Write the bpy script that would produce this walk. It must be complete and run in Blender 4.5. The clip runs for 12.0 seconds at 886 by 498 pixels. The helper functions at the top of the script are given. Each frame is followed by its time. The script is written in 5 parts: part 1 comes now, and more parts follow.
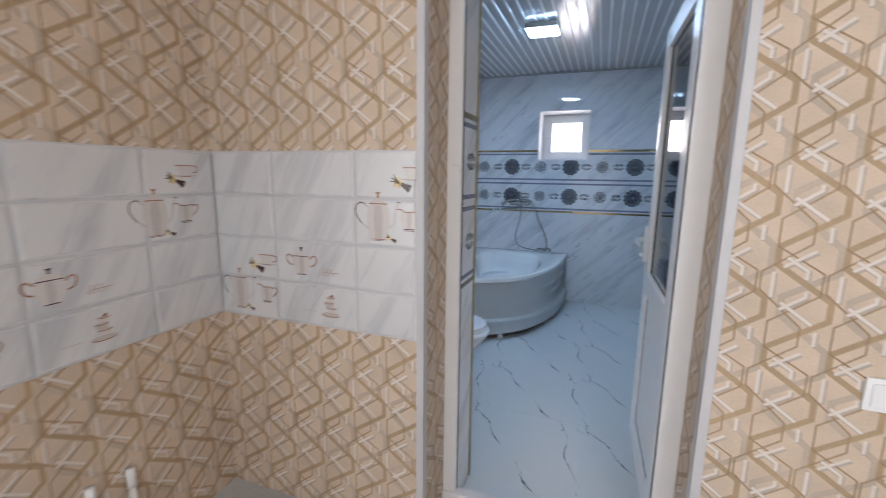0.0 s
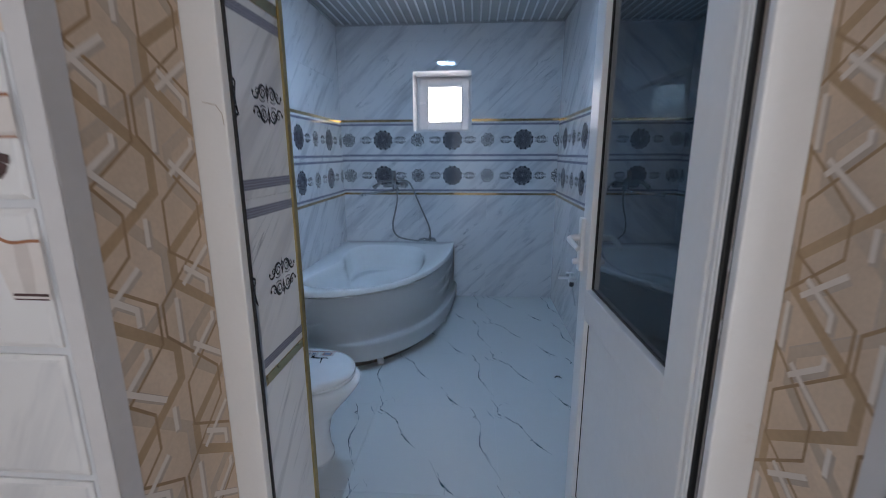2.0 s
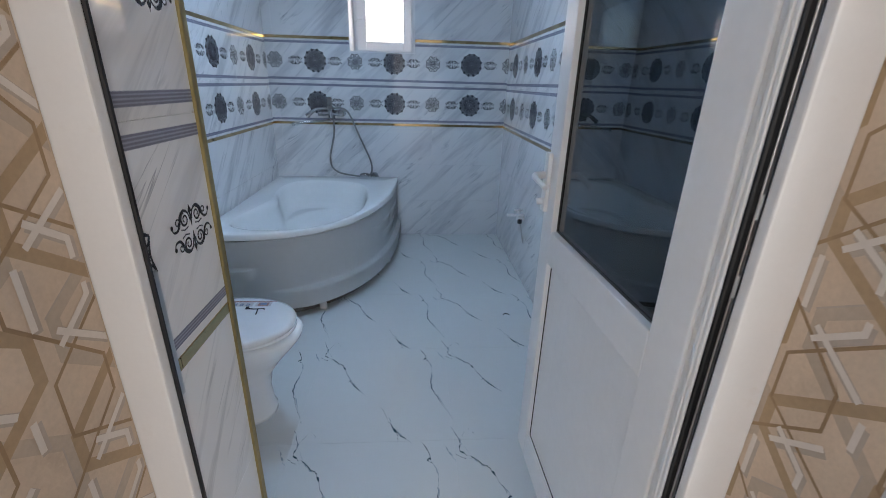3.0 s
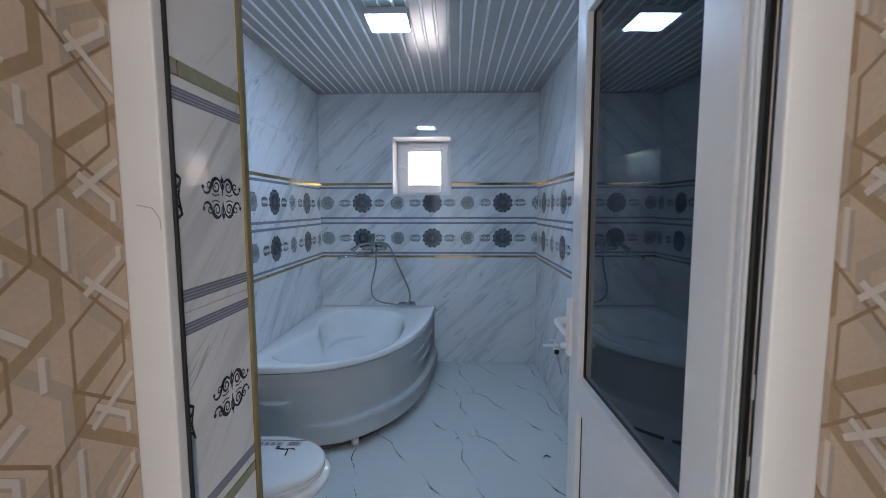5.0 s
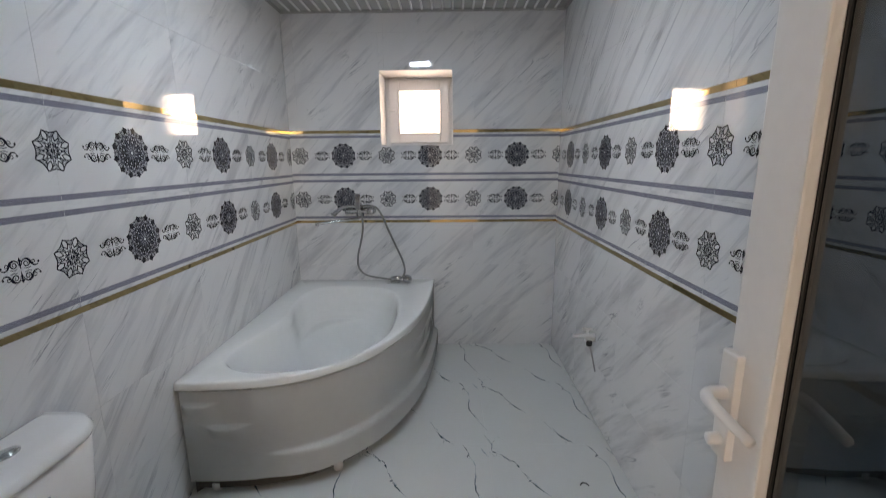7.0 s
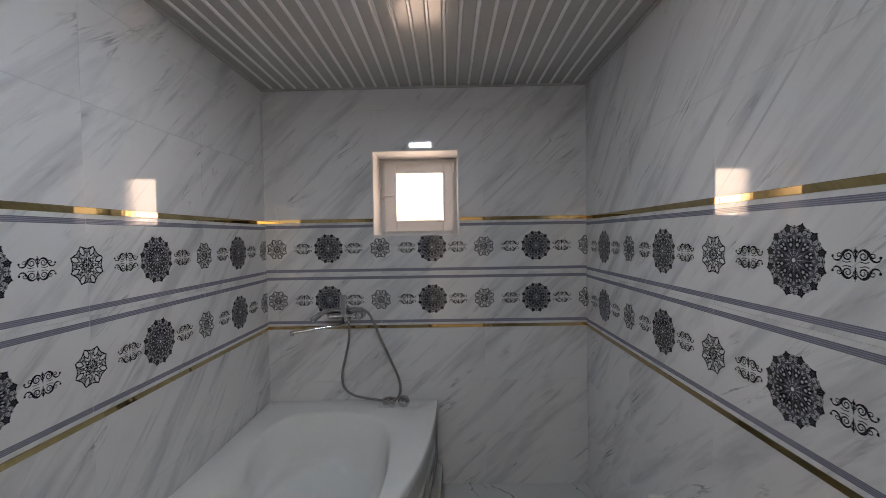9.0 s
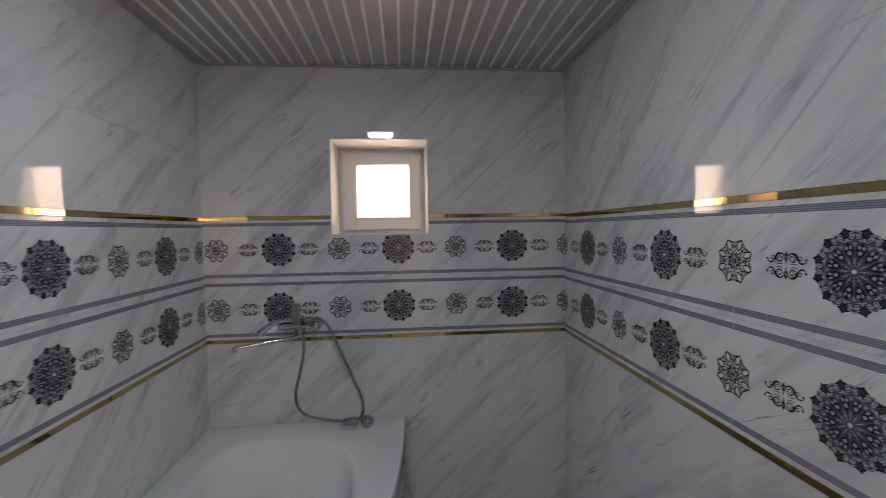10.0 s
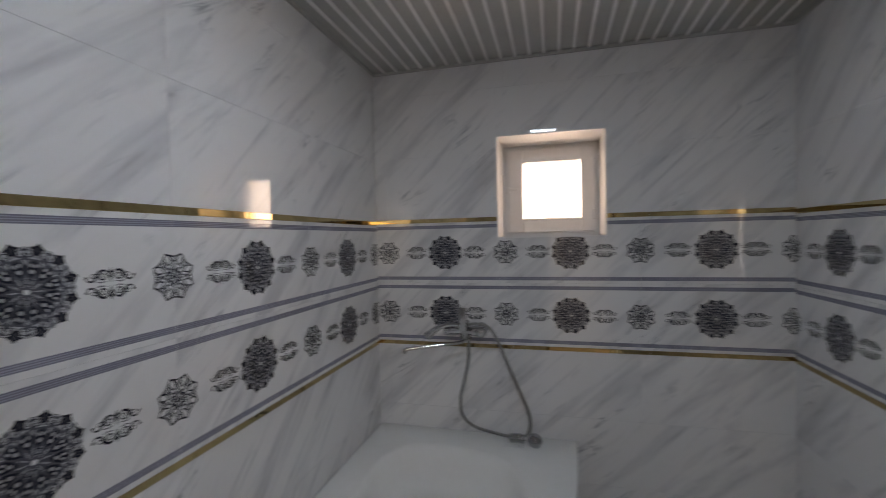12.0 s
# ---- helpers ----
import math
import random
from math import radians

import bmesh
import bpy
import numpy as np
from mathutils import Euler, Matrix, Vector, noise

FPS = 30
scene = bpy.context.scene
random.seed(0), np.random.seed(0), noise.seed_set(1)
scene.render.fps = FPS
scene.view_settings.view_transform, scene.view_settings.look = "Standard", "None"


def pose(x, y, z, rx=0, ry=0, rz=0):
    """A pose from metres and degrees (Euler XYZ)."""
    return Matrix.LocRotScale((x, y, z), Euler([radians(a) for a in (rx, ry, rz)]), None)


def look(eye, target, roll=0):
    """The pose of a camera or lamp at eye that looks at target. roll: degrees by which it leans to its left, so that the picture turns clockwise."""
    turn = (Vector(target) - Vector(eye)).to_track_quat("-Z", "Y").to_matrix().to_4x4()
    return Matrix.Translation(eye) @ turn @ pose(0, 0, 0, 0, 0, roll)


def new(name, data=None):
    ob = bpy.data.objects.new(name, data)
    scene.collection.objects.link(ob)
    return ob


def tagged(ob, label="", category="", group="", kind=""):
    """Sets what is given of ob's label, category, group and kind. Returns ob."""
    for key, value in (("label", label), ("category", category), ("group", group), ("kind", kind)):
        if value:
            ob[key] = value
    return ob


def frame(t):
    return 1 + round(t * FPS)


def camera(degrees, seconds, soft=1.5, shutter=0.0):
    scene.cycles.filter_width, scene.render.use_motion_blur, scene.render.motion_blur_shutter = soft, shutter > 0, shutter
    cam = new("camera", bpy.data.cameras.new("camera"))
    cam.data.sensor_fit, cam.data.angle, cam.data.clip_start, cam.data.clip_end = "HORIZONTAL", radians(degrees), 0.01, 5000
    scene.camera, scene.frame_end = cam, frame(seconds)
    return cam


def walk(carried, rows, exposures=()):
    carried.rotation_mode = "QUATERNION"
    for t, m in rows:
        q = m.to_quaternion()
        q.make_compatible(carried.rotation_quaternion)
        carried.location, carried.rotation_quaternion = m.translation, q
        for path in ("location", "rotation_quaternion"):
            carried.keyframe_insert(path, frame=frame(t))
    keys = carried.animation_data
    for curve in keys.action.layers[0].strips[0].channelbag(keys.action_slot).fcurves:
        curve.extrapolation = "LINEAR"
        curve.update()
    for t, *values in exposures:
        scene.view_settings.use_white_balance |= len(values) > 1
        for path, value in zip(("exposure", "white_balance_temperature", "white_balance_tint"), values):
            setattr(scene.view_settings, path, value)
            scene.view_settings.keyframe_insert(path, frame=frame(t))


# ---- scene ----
cam = camera(92.1, 12.0, soft=0.9, shutter=0.22)
PATH = [
    (0, (1.276, -4.591, 1.316), (0.598, -2.742, 0.968), 0.7),
    (0.5, (1.252, -4.367, 1.316), (1.053, -2.409, 0.96), -0.9),
    (1, (1.251, -4.118, 1.337), (1.03, -2.157, 1.01), -1.5),
    (1.5, (1.25, -3.978, 1.334), (1.023, -2.017, 1.01), -1.7),
    (2, (1.16, -3.757, 1.278), (1.015, -1.81, 0.844), -0.2),
    (2.5, (1.098, -3.587, 1.229), (1.145, -1.739, 0.465), 1.6),
    (3, (1.118, -3.611, 1.256), (1.254, -1.751, 0.535), 1.6),
    (3.5, (1.19, -3.778, 1.344), (1.301, -1.803, 1.051), 0.6),
    (3.7, (1.208, -3.844, 1.376), (1.285, -1.85, 1.233), 0.4),
    (5.3, (1.135, -3.561, 1.315), (1.075, -1.574, 1.092), -0.2),
    (5.5, (1.12, -3.482, 1.286), (1.067, -1.519, 0.905), -0.2),
    (6, (1.111, -3.237, 1.228), (1.077, -1.408, 0.419), -0.5),
    (6.5, (1.104, -3.039, 1.268), (1.077, -1.2, 0.483), -0.5),
    (7, (1.087, -3.023, 1.353), (1.062, -1.064, 0.951), -0.5),
    (7.5, (1.108, -2.999, 1.415), (1.056, -1.01, 1.212), -0.6),
    (7.7, (1.108, -2.968, 1.44), (1.048, -0.973, 1.307), -0.7),
    (9.3, (1.041, -2.369, 1.458), (1.036, -0.37, 1.398), -1.0),
    (9.5, (1.027, -2.322, 1.458), (1.036, -0.324, 1.383), -1.0),
    (10, (0.995, -2.218, 1.481), (1.176, -0.229, 1.394), -0.9),
    (10.5, (1.026, -2.147, 1.487), (2.074, -0.446, 1.398), -0.6),
    (11, (1.034, -2.138, 1.478), (2.28, -0.576, 1.397), -0.2),
    (11.5, (0.935, -2.103, 1.464), (1.505, -0.187, 1.393), -0.1),
    (12, (0.892, -2.065, 1.47), (0.388, -0.13, 1.418), -1.2),
]
walk(cam, [(t, look(eye, target, roll)) for t, eye, target, roll in PATH],
     exposures=[(0, 0.05, 6050, 10), (0.5, -0.12, 5750, 10), (1.0, -0.3, 5800, 10), (1.5, -0.36, 5800, 10), (2.0, -0.42, 5850, 10), (2.5, -0.12, 5950, 10), (3.0, 0.02, 6300, 10), (3.5, 0.0, 6850, 10), (5.3, -0.2, 6150, 10), (6.0, -0.05, 7100, 12), (6.5, 0.03, 7800, 14), (7.0, 0.04, 9000, 17), (7.5, 0.02, 9300, 18), (9.3, -0.64, 9400, 20), (12, -0.68, 9400, 20)])

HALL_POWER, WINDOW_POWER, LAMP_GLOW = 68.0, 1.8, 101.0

# ---- exposure, world and large lights ----
world = bpy.data.worlds.new("world")
scene.world = world
world.use_nodes = True
nt = world.node_tree
sky = nt.nodes.new("ShaderNodeTexSky")
sky.sky_type = "NISHITA"
sky.sun_disc = False
sky.sun_elevation, sky.sun_rotation = radians(40), radians(200)
nt.links.new(sky.outputs[0], nt.nodes["Background"].inputs[0])
nt.nodes["Background"].inputs[1].default_value = 0.1

sun_data = bpy.data.lights.new("sun", "SUN")
sun_data.energy, sun_data.angle, sun_data.color = 1.0, radians(10), (1, 0.96, 0.9)
sun = new("sun", sun_data)
sun.matrix_world = look((0.4, -9, 8), (0.4, -2, 1))


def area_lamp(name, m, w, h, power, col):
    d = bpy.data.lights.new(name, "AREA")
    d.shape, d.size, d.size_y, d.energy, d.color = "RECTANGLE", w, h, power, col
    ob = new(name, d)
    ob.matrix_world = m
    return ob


# two added fill lamps for the hall, set in walls that stay out of view
area_lamp("hall_fill_lamp", look((-0.22, -5.7, 1.4), (3, -5.7, 1.4)), 1.1, 1.6, HALL_POWER * 0.62, (0.99, 0.975, 0.955))
area_lamp("hall_fill_lamp", look((2.55, -6.52, 1.4), (2.55, 0, 1.4)), 1.05, 1.6, HALL_POWER * 0.38, (0.99, 0.975, 0.955))
area_lamp("bathroom_window_daylight", look((0.88, 0.36, 1.71), (0.88, -3, 1.3)), 0.3, 0.3, WINDOW_POWER, (1, 0.90, 0.87))


# ---- materials ----
def nodes_of(name, rough=0.5, metal=0.0, ior=1.5):
    m = bpy.data.materials.new(name)
    m.use_nodes = True
    n = m.node_tree.nodes["Principled BSDF"]
    n.inputs["Roughness"].default_value, n.inputs["Metallic"].default_value = rough, metal
    n.inputs["IOR"].default_value = ior
    return m, m.node_tree, n


def add(tree, kind, **values):
    n = tree.nodes.new(kind)
    for k, v in values.items():
        n.inputs[k.replace("_", " ")].default_value = v
    return n


def ramp(tree, source, stops):
    r = tree.nodes.new("ShaderNodeValToRGB")
    while len(r.color_ramp.elements) < len(stops):
        r.color_ramp.elements.new(0.5)
    for e, (p, c) in zip(r.color_ramp.elements, stops):
        e.position, e.color = p, (*c, 1) if len(c) == 3 else c
    tree.links.new(source, r.inputs[0])
    return r.outputs[0]


def blend(tree, kind, fac, a, b):
    n = tree.nodes.new("ShaderNodeMix")
    n.data_type, n.blend_type = "RGBA", kind
    for i, v in ((0, fac), (6, a), (7, b)):
        if isinstance(v, (int, float)):
            n.inputs[i].default_value = v
        elif isinstance(v, tuple):
            n.inputs[i].default_value = (*v, 1)
        else:
            tree.links.new(v, n.inputs[i])
    return n.outputs[2]


def place(tree, scale=(1, 1, 1), turn=(0, 0, 0), vary=0.0):
    """Object coordinates, turned and scaled, with an offset of its own for each piece."""
    c = tree.nodes.new("ShaderNodeTexCoord").outputs["Object"]
    if vary:
        info = tree.nodes.new("ShaderNodeObjectInfo")
        m = tree.nodes.new("ShaderNodeVectorMath")
        m.operation = "MULTIPLY"
        tree.links.new(info.outputs["Random"], m.inputs[0])
        m.inputs[1].default_value = (vary, vary * 1.7, vary * 0.6)
        a = tree.nodes.new("ShaderNodeVectorMath")
        tree.links.new(c, a.inputs[0])
        tree.links.new(m.outputs[0], a.inputs[1])
        c = a.outputs[0]
    p = tree.nodes.new("ShaderNodeMapping")
    p.inputs["Rotation"].default_value = [radians(a) for a in turn]
    p2 = tree.nodes.new("ShaderNodeMapping")
    p2.inputs["Scale"].default_value = scale
    tree.links.new(c, p.inputs[0])
    tree.links.new(p.outputs[0], p2.inputs[0])
    return p2.outputs[0]


def noise_of(tree, coords, scale, detail=4, rough=0.55, distortion=0.0):
    n = add(tree, "ShaderNodeTexNoise", Scale=scale, Detail=detail, Roughness=rough, Distortion=distortion)
    tree.links.new(coords, n.inputs["Vector"])
    return n.outputs[0]


def relief(tree, shader, source, strength, distance=0.002):
    b = add(tree, "ShaderNodeBump", Strength=strength, Distance=distance)
    tree.links.new(source, b.inputs["Height"])
    tree.links.new(b.outputs[0], shader.inputs["Normal"])


def along_wall(tree, scale=(1, 1, 1), turn=0.0, vary=0.0):
    """Coordinates along a wall (u to the viewer's right, z up), with a small jump from piece to piece."""
    geo = tree.nodes.new("ShaderNodeNewGeometry")
    side = tree.nodes.new("ShaderNodeVectorMath")
    side.operation = "CROSS_PRODUCT"
    side.inputs[0].default_value = (0, 0, 1)
    tree.links.new(geo.outputs["True Normal"], side.inputs[1])
    u = tree.nodes.new("ShaderNodeVectorMath")
    u.operation = "DOT_PRODUCT"
    tree.links.new(geo.outputs["Position"], u.inputs[0])
    tree.links.new(side.outputs[0], u.inputs[1])
    xyz = tree.nodes.new("ShaderNodeSeparateXYZ")
    tree.links.new(geo.outputs["Position"], xyz.inputs[0])
    jump = tree.nodes.new("ShaderNodeMath")
    jump.operation = "MULTIPLY"
    jump.inputs[1].default_value = vary
    tree.links.new(tree.nodes.new("ShaderNodeObjectInfo").outputs["Random"], jump.inputs[0])
    c = tree.nodes.new("ShaderNodeCombineXYZ")
    for i, out in enumerate((u.outputs["Value"], jump.outputs[0], xyz.outputs[2])):
        tree.links.new(out, c.inputs[i])
    p = tree.nodes.new("ShaderNodeMapping")
    p.inputs["Rotation"].default_value = (0, radians(turn), 0)
    p2 = tree.nodes.new("ShaderNodeMapping")
    p2.inputs["Scale"].default_value = scale
    tree.links.new(c.outputs[0], p.inputs[0])
    tree.links.new(p.outputs[0], p2.inputs[0])
    return p2.outputs[0]


def marble(name, base, streak, dark, turn, rough=0.006, ior=1.6, cracks=0.75):
    """White glazed ceramic: broad soft slanting streaks, a finer set beside them and a few thin dark cracks."""
    m, t, n = nodes_of(name, rough, 0.0, ior)
    broad = noise_of(t, along_wall(t, (0.8, 1, 6.5), turn, 0.35), 1.6, 5, 0.6, 0.35)
    mid = noise_of(t, along_wall(t, (1.3, 1, 17.0), turn + 3, 0.35), 1.5, 6, 0.62, 0.5)
    thin = noise_of(t, along_wall(t, (1.1, 1, 13.0), turn - 5, 0.35), 1.35, 5, 0.55, 0.8)
    gate = noise_of(t, along_wall(t, (1, 1, 1.5), turn), 3.3, 2)
    cloud = noise_of(t, along_wall(t), 2.0, 3)
    white = (1, 1, 1)
    a = ramp(t, broad, [(0.33, streak), (0.50, base), (1.0, base)])
    b = ramp(t, mid, [(0.30, tuple(0.64 + 0.36 * v for v in dark)), (0.42, white), (1.0, white)])
    line = ramp(t, thin, [(0.478, white), (0.494, dark), (0.500, dark), (0.512, white)])
    line = blend(t, "MIX", ramp(t, gate, [(0.55, (0, 0, 0)), (0.68, white)]), white, line)
    c = ramp(t, cloud, [(0.3, (0.94, 0.945, 0.955)), (0.7, white)])
    col = blend(t, "MULTIPLY", cracks, blend(t, "MULTIPLY", 1.0, blend(t, "MULTIPLY", 1.0, a, c), b), line)
    t.links.new(col, n.inputs["Base Color"])
    return m


def plain(name, col, rough=0.4, metal=0.0, vary=0.06, scale=14.0, bump=0.0, stain=None):
    """One colour with a large and a fine unevenness."""
    m, t, n = nodes_of(name, rough, metal)
    c = place(t)
    big = noise_of(t, c, scale * 0.25, 3)
    small = noise_of(t, c, scale * 6, 4)
    lo = tuple(v * (1 - vary) for v in col)
    hi = tuple(min(1, v * (1 + vary)) for v in col)
    out = blend(t, "MULTIPLY", 1.0, ramp(t, big, [(0.3, lo), (0.7, hi)]), ramp(t, small, [(0.3, (1 - vary,) * 3), (0.7, (1, 1, 1))]))
    if stain:
        out = blend(t, "MIX", ramp(t, noise_of(t, c, scale * 0.5, 6, 0.7), [(0.62, (0, 0, 0)), (0.75, (0.6, 0.6, 0.6))]), out, stain)
    t.links.new(out, n.inputs["Base Color"])
    r = ramp(t, small, [(0.2, (rough * 0.93,) * 3), (0.8, (min(1, rough * 1.08 + 0.002),) * 3)])
    t.links.new(r, n.inputs["Roughness"])
    if bump:
        relief(t, n, small, bump)
    return m


M_TILE = marble("marble_ceramic", (0.81, 0.81, 0.82), (0.60, 0.605, 0.63), (0.30, 0.325, 0.375), 42)
M_FLOOR = plain("satin_floor_tile", (0.70, 0.72, 0.715), 0.33, vary=0.015, scale=4)
M_VEIN = plain("dark_blue_vein", (0.028, 0.075, 0.105), 0.2, vary=0.3, scale=30)
M_VEIN_SOFT = plain("pale_blue_vein", (0.42, 0.49, 0.53), 0.18, vary=0.2, scale=30)
M_INK = plain("dark_print", (0.022, 0.023, 0.034), 0.02, vary=0.25, scale=40)
M_INK_MID = plain("grey_print", (0.105, 0.108, 0.132), 0.02, vary=0.2, scale=40)
M_INK_PALE = plain("pale_print", (0.44, 0.445, 0.48), 0.02, vary=0.1, scale=40)
M_BAND = plain("lilac_band", (0.36, 0.365, 0.45), 0.02, vary=0.1, scale=20)
M_BAND_DARK = plain("lilac_key", (0.22, 0.225, 0.29), 0.02, vary=0.1, scale=20)
M_GROUT = plain("grout", (0.86, 0.86, 0.86), 0.8, bump=0.2)
M_GOLD = plain("gold_metal", (0.55, 0.42, 0.22), 0.025, 1.0, vary=0.12, scale=10)
M_GOLD_DULL = plain("gold_corner_metal", (0.36, 0.29, 0.13), 0.42, 0.7, vary=0.15, scale=16)
M_ACRYL = plain("white_acrylic", (0.89, 0.90, 0.895), 0.03, vary=0.02, scale=5)
M_CERAMIC = plain("white_sanitary_ceramic", (0.86, 0.86, 0.86), 0.04, vary=0.02, scale=5)
M_PVC = plain("white_pvc", (0.82, 0.815, 0.82), 0.3, vary=0.03, scale=8, bump=0.02)
M_PVC_CREAM = plain("painted_frame", (0.77, 0.755, 0.75), 0.38, vary=0.02, scale=30, stain=(0.70, 0.655, 0.62))
M_CEIL = plain("glossy_ceiling_pvc", (0.47, 0.465, 0.46), 0.18, vary=0.06, scale=9)
M_CEIL.node_tree.nodes["Principled BSDF"].inputs["IOR"].default_value = 1.36
M_RIB = plain("white_ceiling_rib", (0.86, 0.86, 0.86), 0.22, vary=0.03)
M_PROFILE = plain("grey_white_profile", (0.54, 0.53, 0.54), 0.4, vary=0.04, scale=12)
M_RUBBER = plain("black_rubber", (0.012, 0.012, 0.013), 0.5, vary=0.2)
M_METAL = plain("grey_metal", (0.55, 0.55, 0.56), 0.3, 1.0, vary=0.1)
M_CHROME = plain("chrome", (0.50, 0.51, 0.53), 0.06, 1.0, vary=0.04)
M_HOSE = plain("steel_hose", (0.34, 0.345, 0.35), 0.28, 1.0, vary=0.2, scale=60, bump=0.5)
M_PLASTER = plain("white_plaster", (0.82, 0.81, 0.80), 0.7, vary=0.04, bump=0.15)
M_HALLFLOOR = plain("grey_concrete_floor", (0.5, 0.5, 0.5), 0.7, vary=0.12, bump=0.2)
M_BLACK = plain("black_braid", (0.015, 0.015, 0.017), 0.5, vary=0.4, scale=80, bump=0.4)
M_YELLOW = plain("yellow_plastic", (0.75, 0.55, 0.06), 0.4)
M_BLUE = plain("blue_plastic", (0.02, 0.08, 0.42), 0.35)
M_STICKER = plain("blue_sticker", (0.16, 0.22, 0.36), 0.4, vary=0.3, scale=30)
M_STICKER_PALE = plain("pale_blue_sticker", (0.44, 0.46, 0.58), 0.4, vary=0.15, scale=30)
M_STICKER_MID = plain("grey_blue_sticker", (0.26, 0.31, 0.43), 0.4, vary=0.25, scale=30)
M_PAPER = plain("paper_label", (0.62, 0.57, 0.56), 0.6, vary=0.1)
M_RED = plain("faded_red_print", (0.42, 0.22, 0.2), 0.6, vary=0.2)
M_PAPERBASE = plain("beige_wallpaper", (0.615, 0.49, 0.375), 0.6, vary=0.10, scale=26, bump=0.25)
M_TAN = plain("tan_ribbon_print", (0.42, 0.30, 0.18), 0.55, vary=0.12, scale=22, bump=0.2)
M_THIN = plain("brown_line_print", (0.335, 0.225, 0.125), 0.55, vary=0.15, scale=22)
M_GREYRIB = plain("grey_ribbon_print", (0.49, 0.40, 0.315), 0.55, vary=0.1, scale=22, bump=0.2)
M_WHITE = plain("white_stroke_print", (0.69, 0.63, 0.575), 0.5, vary=0.05, scale=22)
M_SHADE = plain("stroke_shadow_print", (0.46, 0.39, 0.33), 0.55, vary=0.1, scale=22)
M_KTILE = marble("kitchen_marble_ceramic", (0.64, 0.635, 0.64), (0.50, 0.505, 0.53), (0.60, 0.61, 0.65), 62, 0.3, 1.5, 0.7)
M_KGROUT = plain("pale_joint", (0.56, 0.57, 0.60), 0.5)
M_POT = plain("cream_pot_print", (0.63, 0.59, 0.57), 0.25, vary=0.05)
M_POTSHADE = plain("pot_shadow_print", (0.53, 0.485, 0.465), 0.25, vary=0.06)
M_BROWN = plain("dark_brown_print", (0.085, 0.05, 0.05), 0.25, vary=0.3)
M_COPPER = plain("copper_print", (0.35, 0.16, 0.09), 0.25, vary=0.2)
M_PETAL = plain("yellow_petal_print", (0.72, 0.60, 0.34), 0.25, vary=0.15)


def glass(name, tint, rough=0.0, straight=0.04):
    """Clear or tinted pane: straight is its mirror share seen head on, rising towards a grazing view."""
    m, t, n = nodes_of(name)
    t.nodes.remove(n)
    clear = add(t, "ShaderNodeBsdfTransparent", Color=(*tint, 1))
    shine = add(t, "ShaderNodeBsdfGlossy", Roughness=rough)
    facing = add(t, "ShaderNodeLayerWeight", Blend=0.5)
    power = t.nodes.new("ShaderNodeMath")
    power.operation = "POWER"
    power.inputs[1].default_value = 5.0
    t.links.new(facing.outputs["Facing"], power.inputs[0])
    f = t.nodes.new("ShaderNodeMath")
    f.operation = "MULTIPLY_ADD"
    f.inputs[1].default_value, f.inputs[2].default_value = 1.0 - straight, straight
    t.links.new(power.outputs[0], f.inputs[0])
    mix = t.nodes.new("ShaderNodeMixShader")
    for a, b in ((f.outputs[0], 0), (clear.outputs[0], 1), (shine.outputs[0], 2)):
        t.links.new(a, mix.inputs[b])
    t.links.new(mix.outputs[0], t.nodes["Material Output"].inputs[0])
    return m


M_GLASS = glass("window_glass", (0.95, 0.96, 0.96))
M_DOORGLASS = glass("dark_tinted_glass", (0.165, 0.215, 0.245), 0.008, 0.12)


def glow(name, col, power):
    m, t, n = nodes_of(name)
    n.inputs["Base Color"].default_value = (*col, 1)
    n.inputs["Emission Color"].default_value = (*col, 1)
    n.inputs["Emission Strength"].default_value = power
    return m


M_LAMP = glow("lit_diffuser", (0.48, 0.71, 1.0), LAMP_GLOW)
# dark brown that stands in for the shade beneath the tub
M_TUBSHADE = plain("under_tub_shade", (0.10, 0.085, 0.07), 0.8, vary=0.2)
M_OUTSIDE = glow("bright_overcast_outside", (1.0, 0.91, 0.875), 5.0)


# ---- mesh tools ----
def finish(name, bm, material, smooth=False):
    me = bpy.data.meshes.new(name)
    bmesh.ops.recalc_face_normals(bm, faces=bm.faces)
    bm.to_mesh(me)
    bm.free()
    for m in material if isinstance(material, (list, tuple)) else [material]:
        me.materials.append(m)
    if smooth:
        for p in me.polygons:
            p.use_smooth = True
    return me


def part(name, bm, material, parent=None, label="", smooth=False):
    me = bm if isinstance(bm, bpy.types.Mesh) else finish(name, bm, material, smooth)
    ob = new(name, me)
    if parent:
        ob.parent = parent
    if label:
        ob["label"] = label
    return ob


def thing(name, at, label, category, group="", kind=""):
    ob = new(name)
    ob.location = at
    ob.empty_display_size = 0.05
    return tagged(ob, label, category, group, kind)


def boxes(*specs, bevel=0.0, segments=1):
    """One bmesh of boxes, each given by its low and high corner."""
    bm = bmesh.new()
    for a, b in specs:
        m = Matrix.Translation([(p + q) / 2 for p, q in zip(a, b)]) @ Matrix.Diagonal([q - p for p, q in zip(a, b)] + [1])
        bmesh.ops.create_cube(bm, size=1, matrix=m)
    if bevel:
        bmesh.ops.bevel(bm, geom=bm.edges[:], offset=bevel, segments=segments, profile=0.6, affect="EDGES")
    return bm


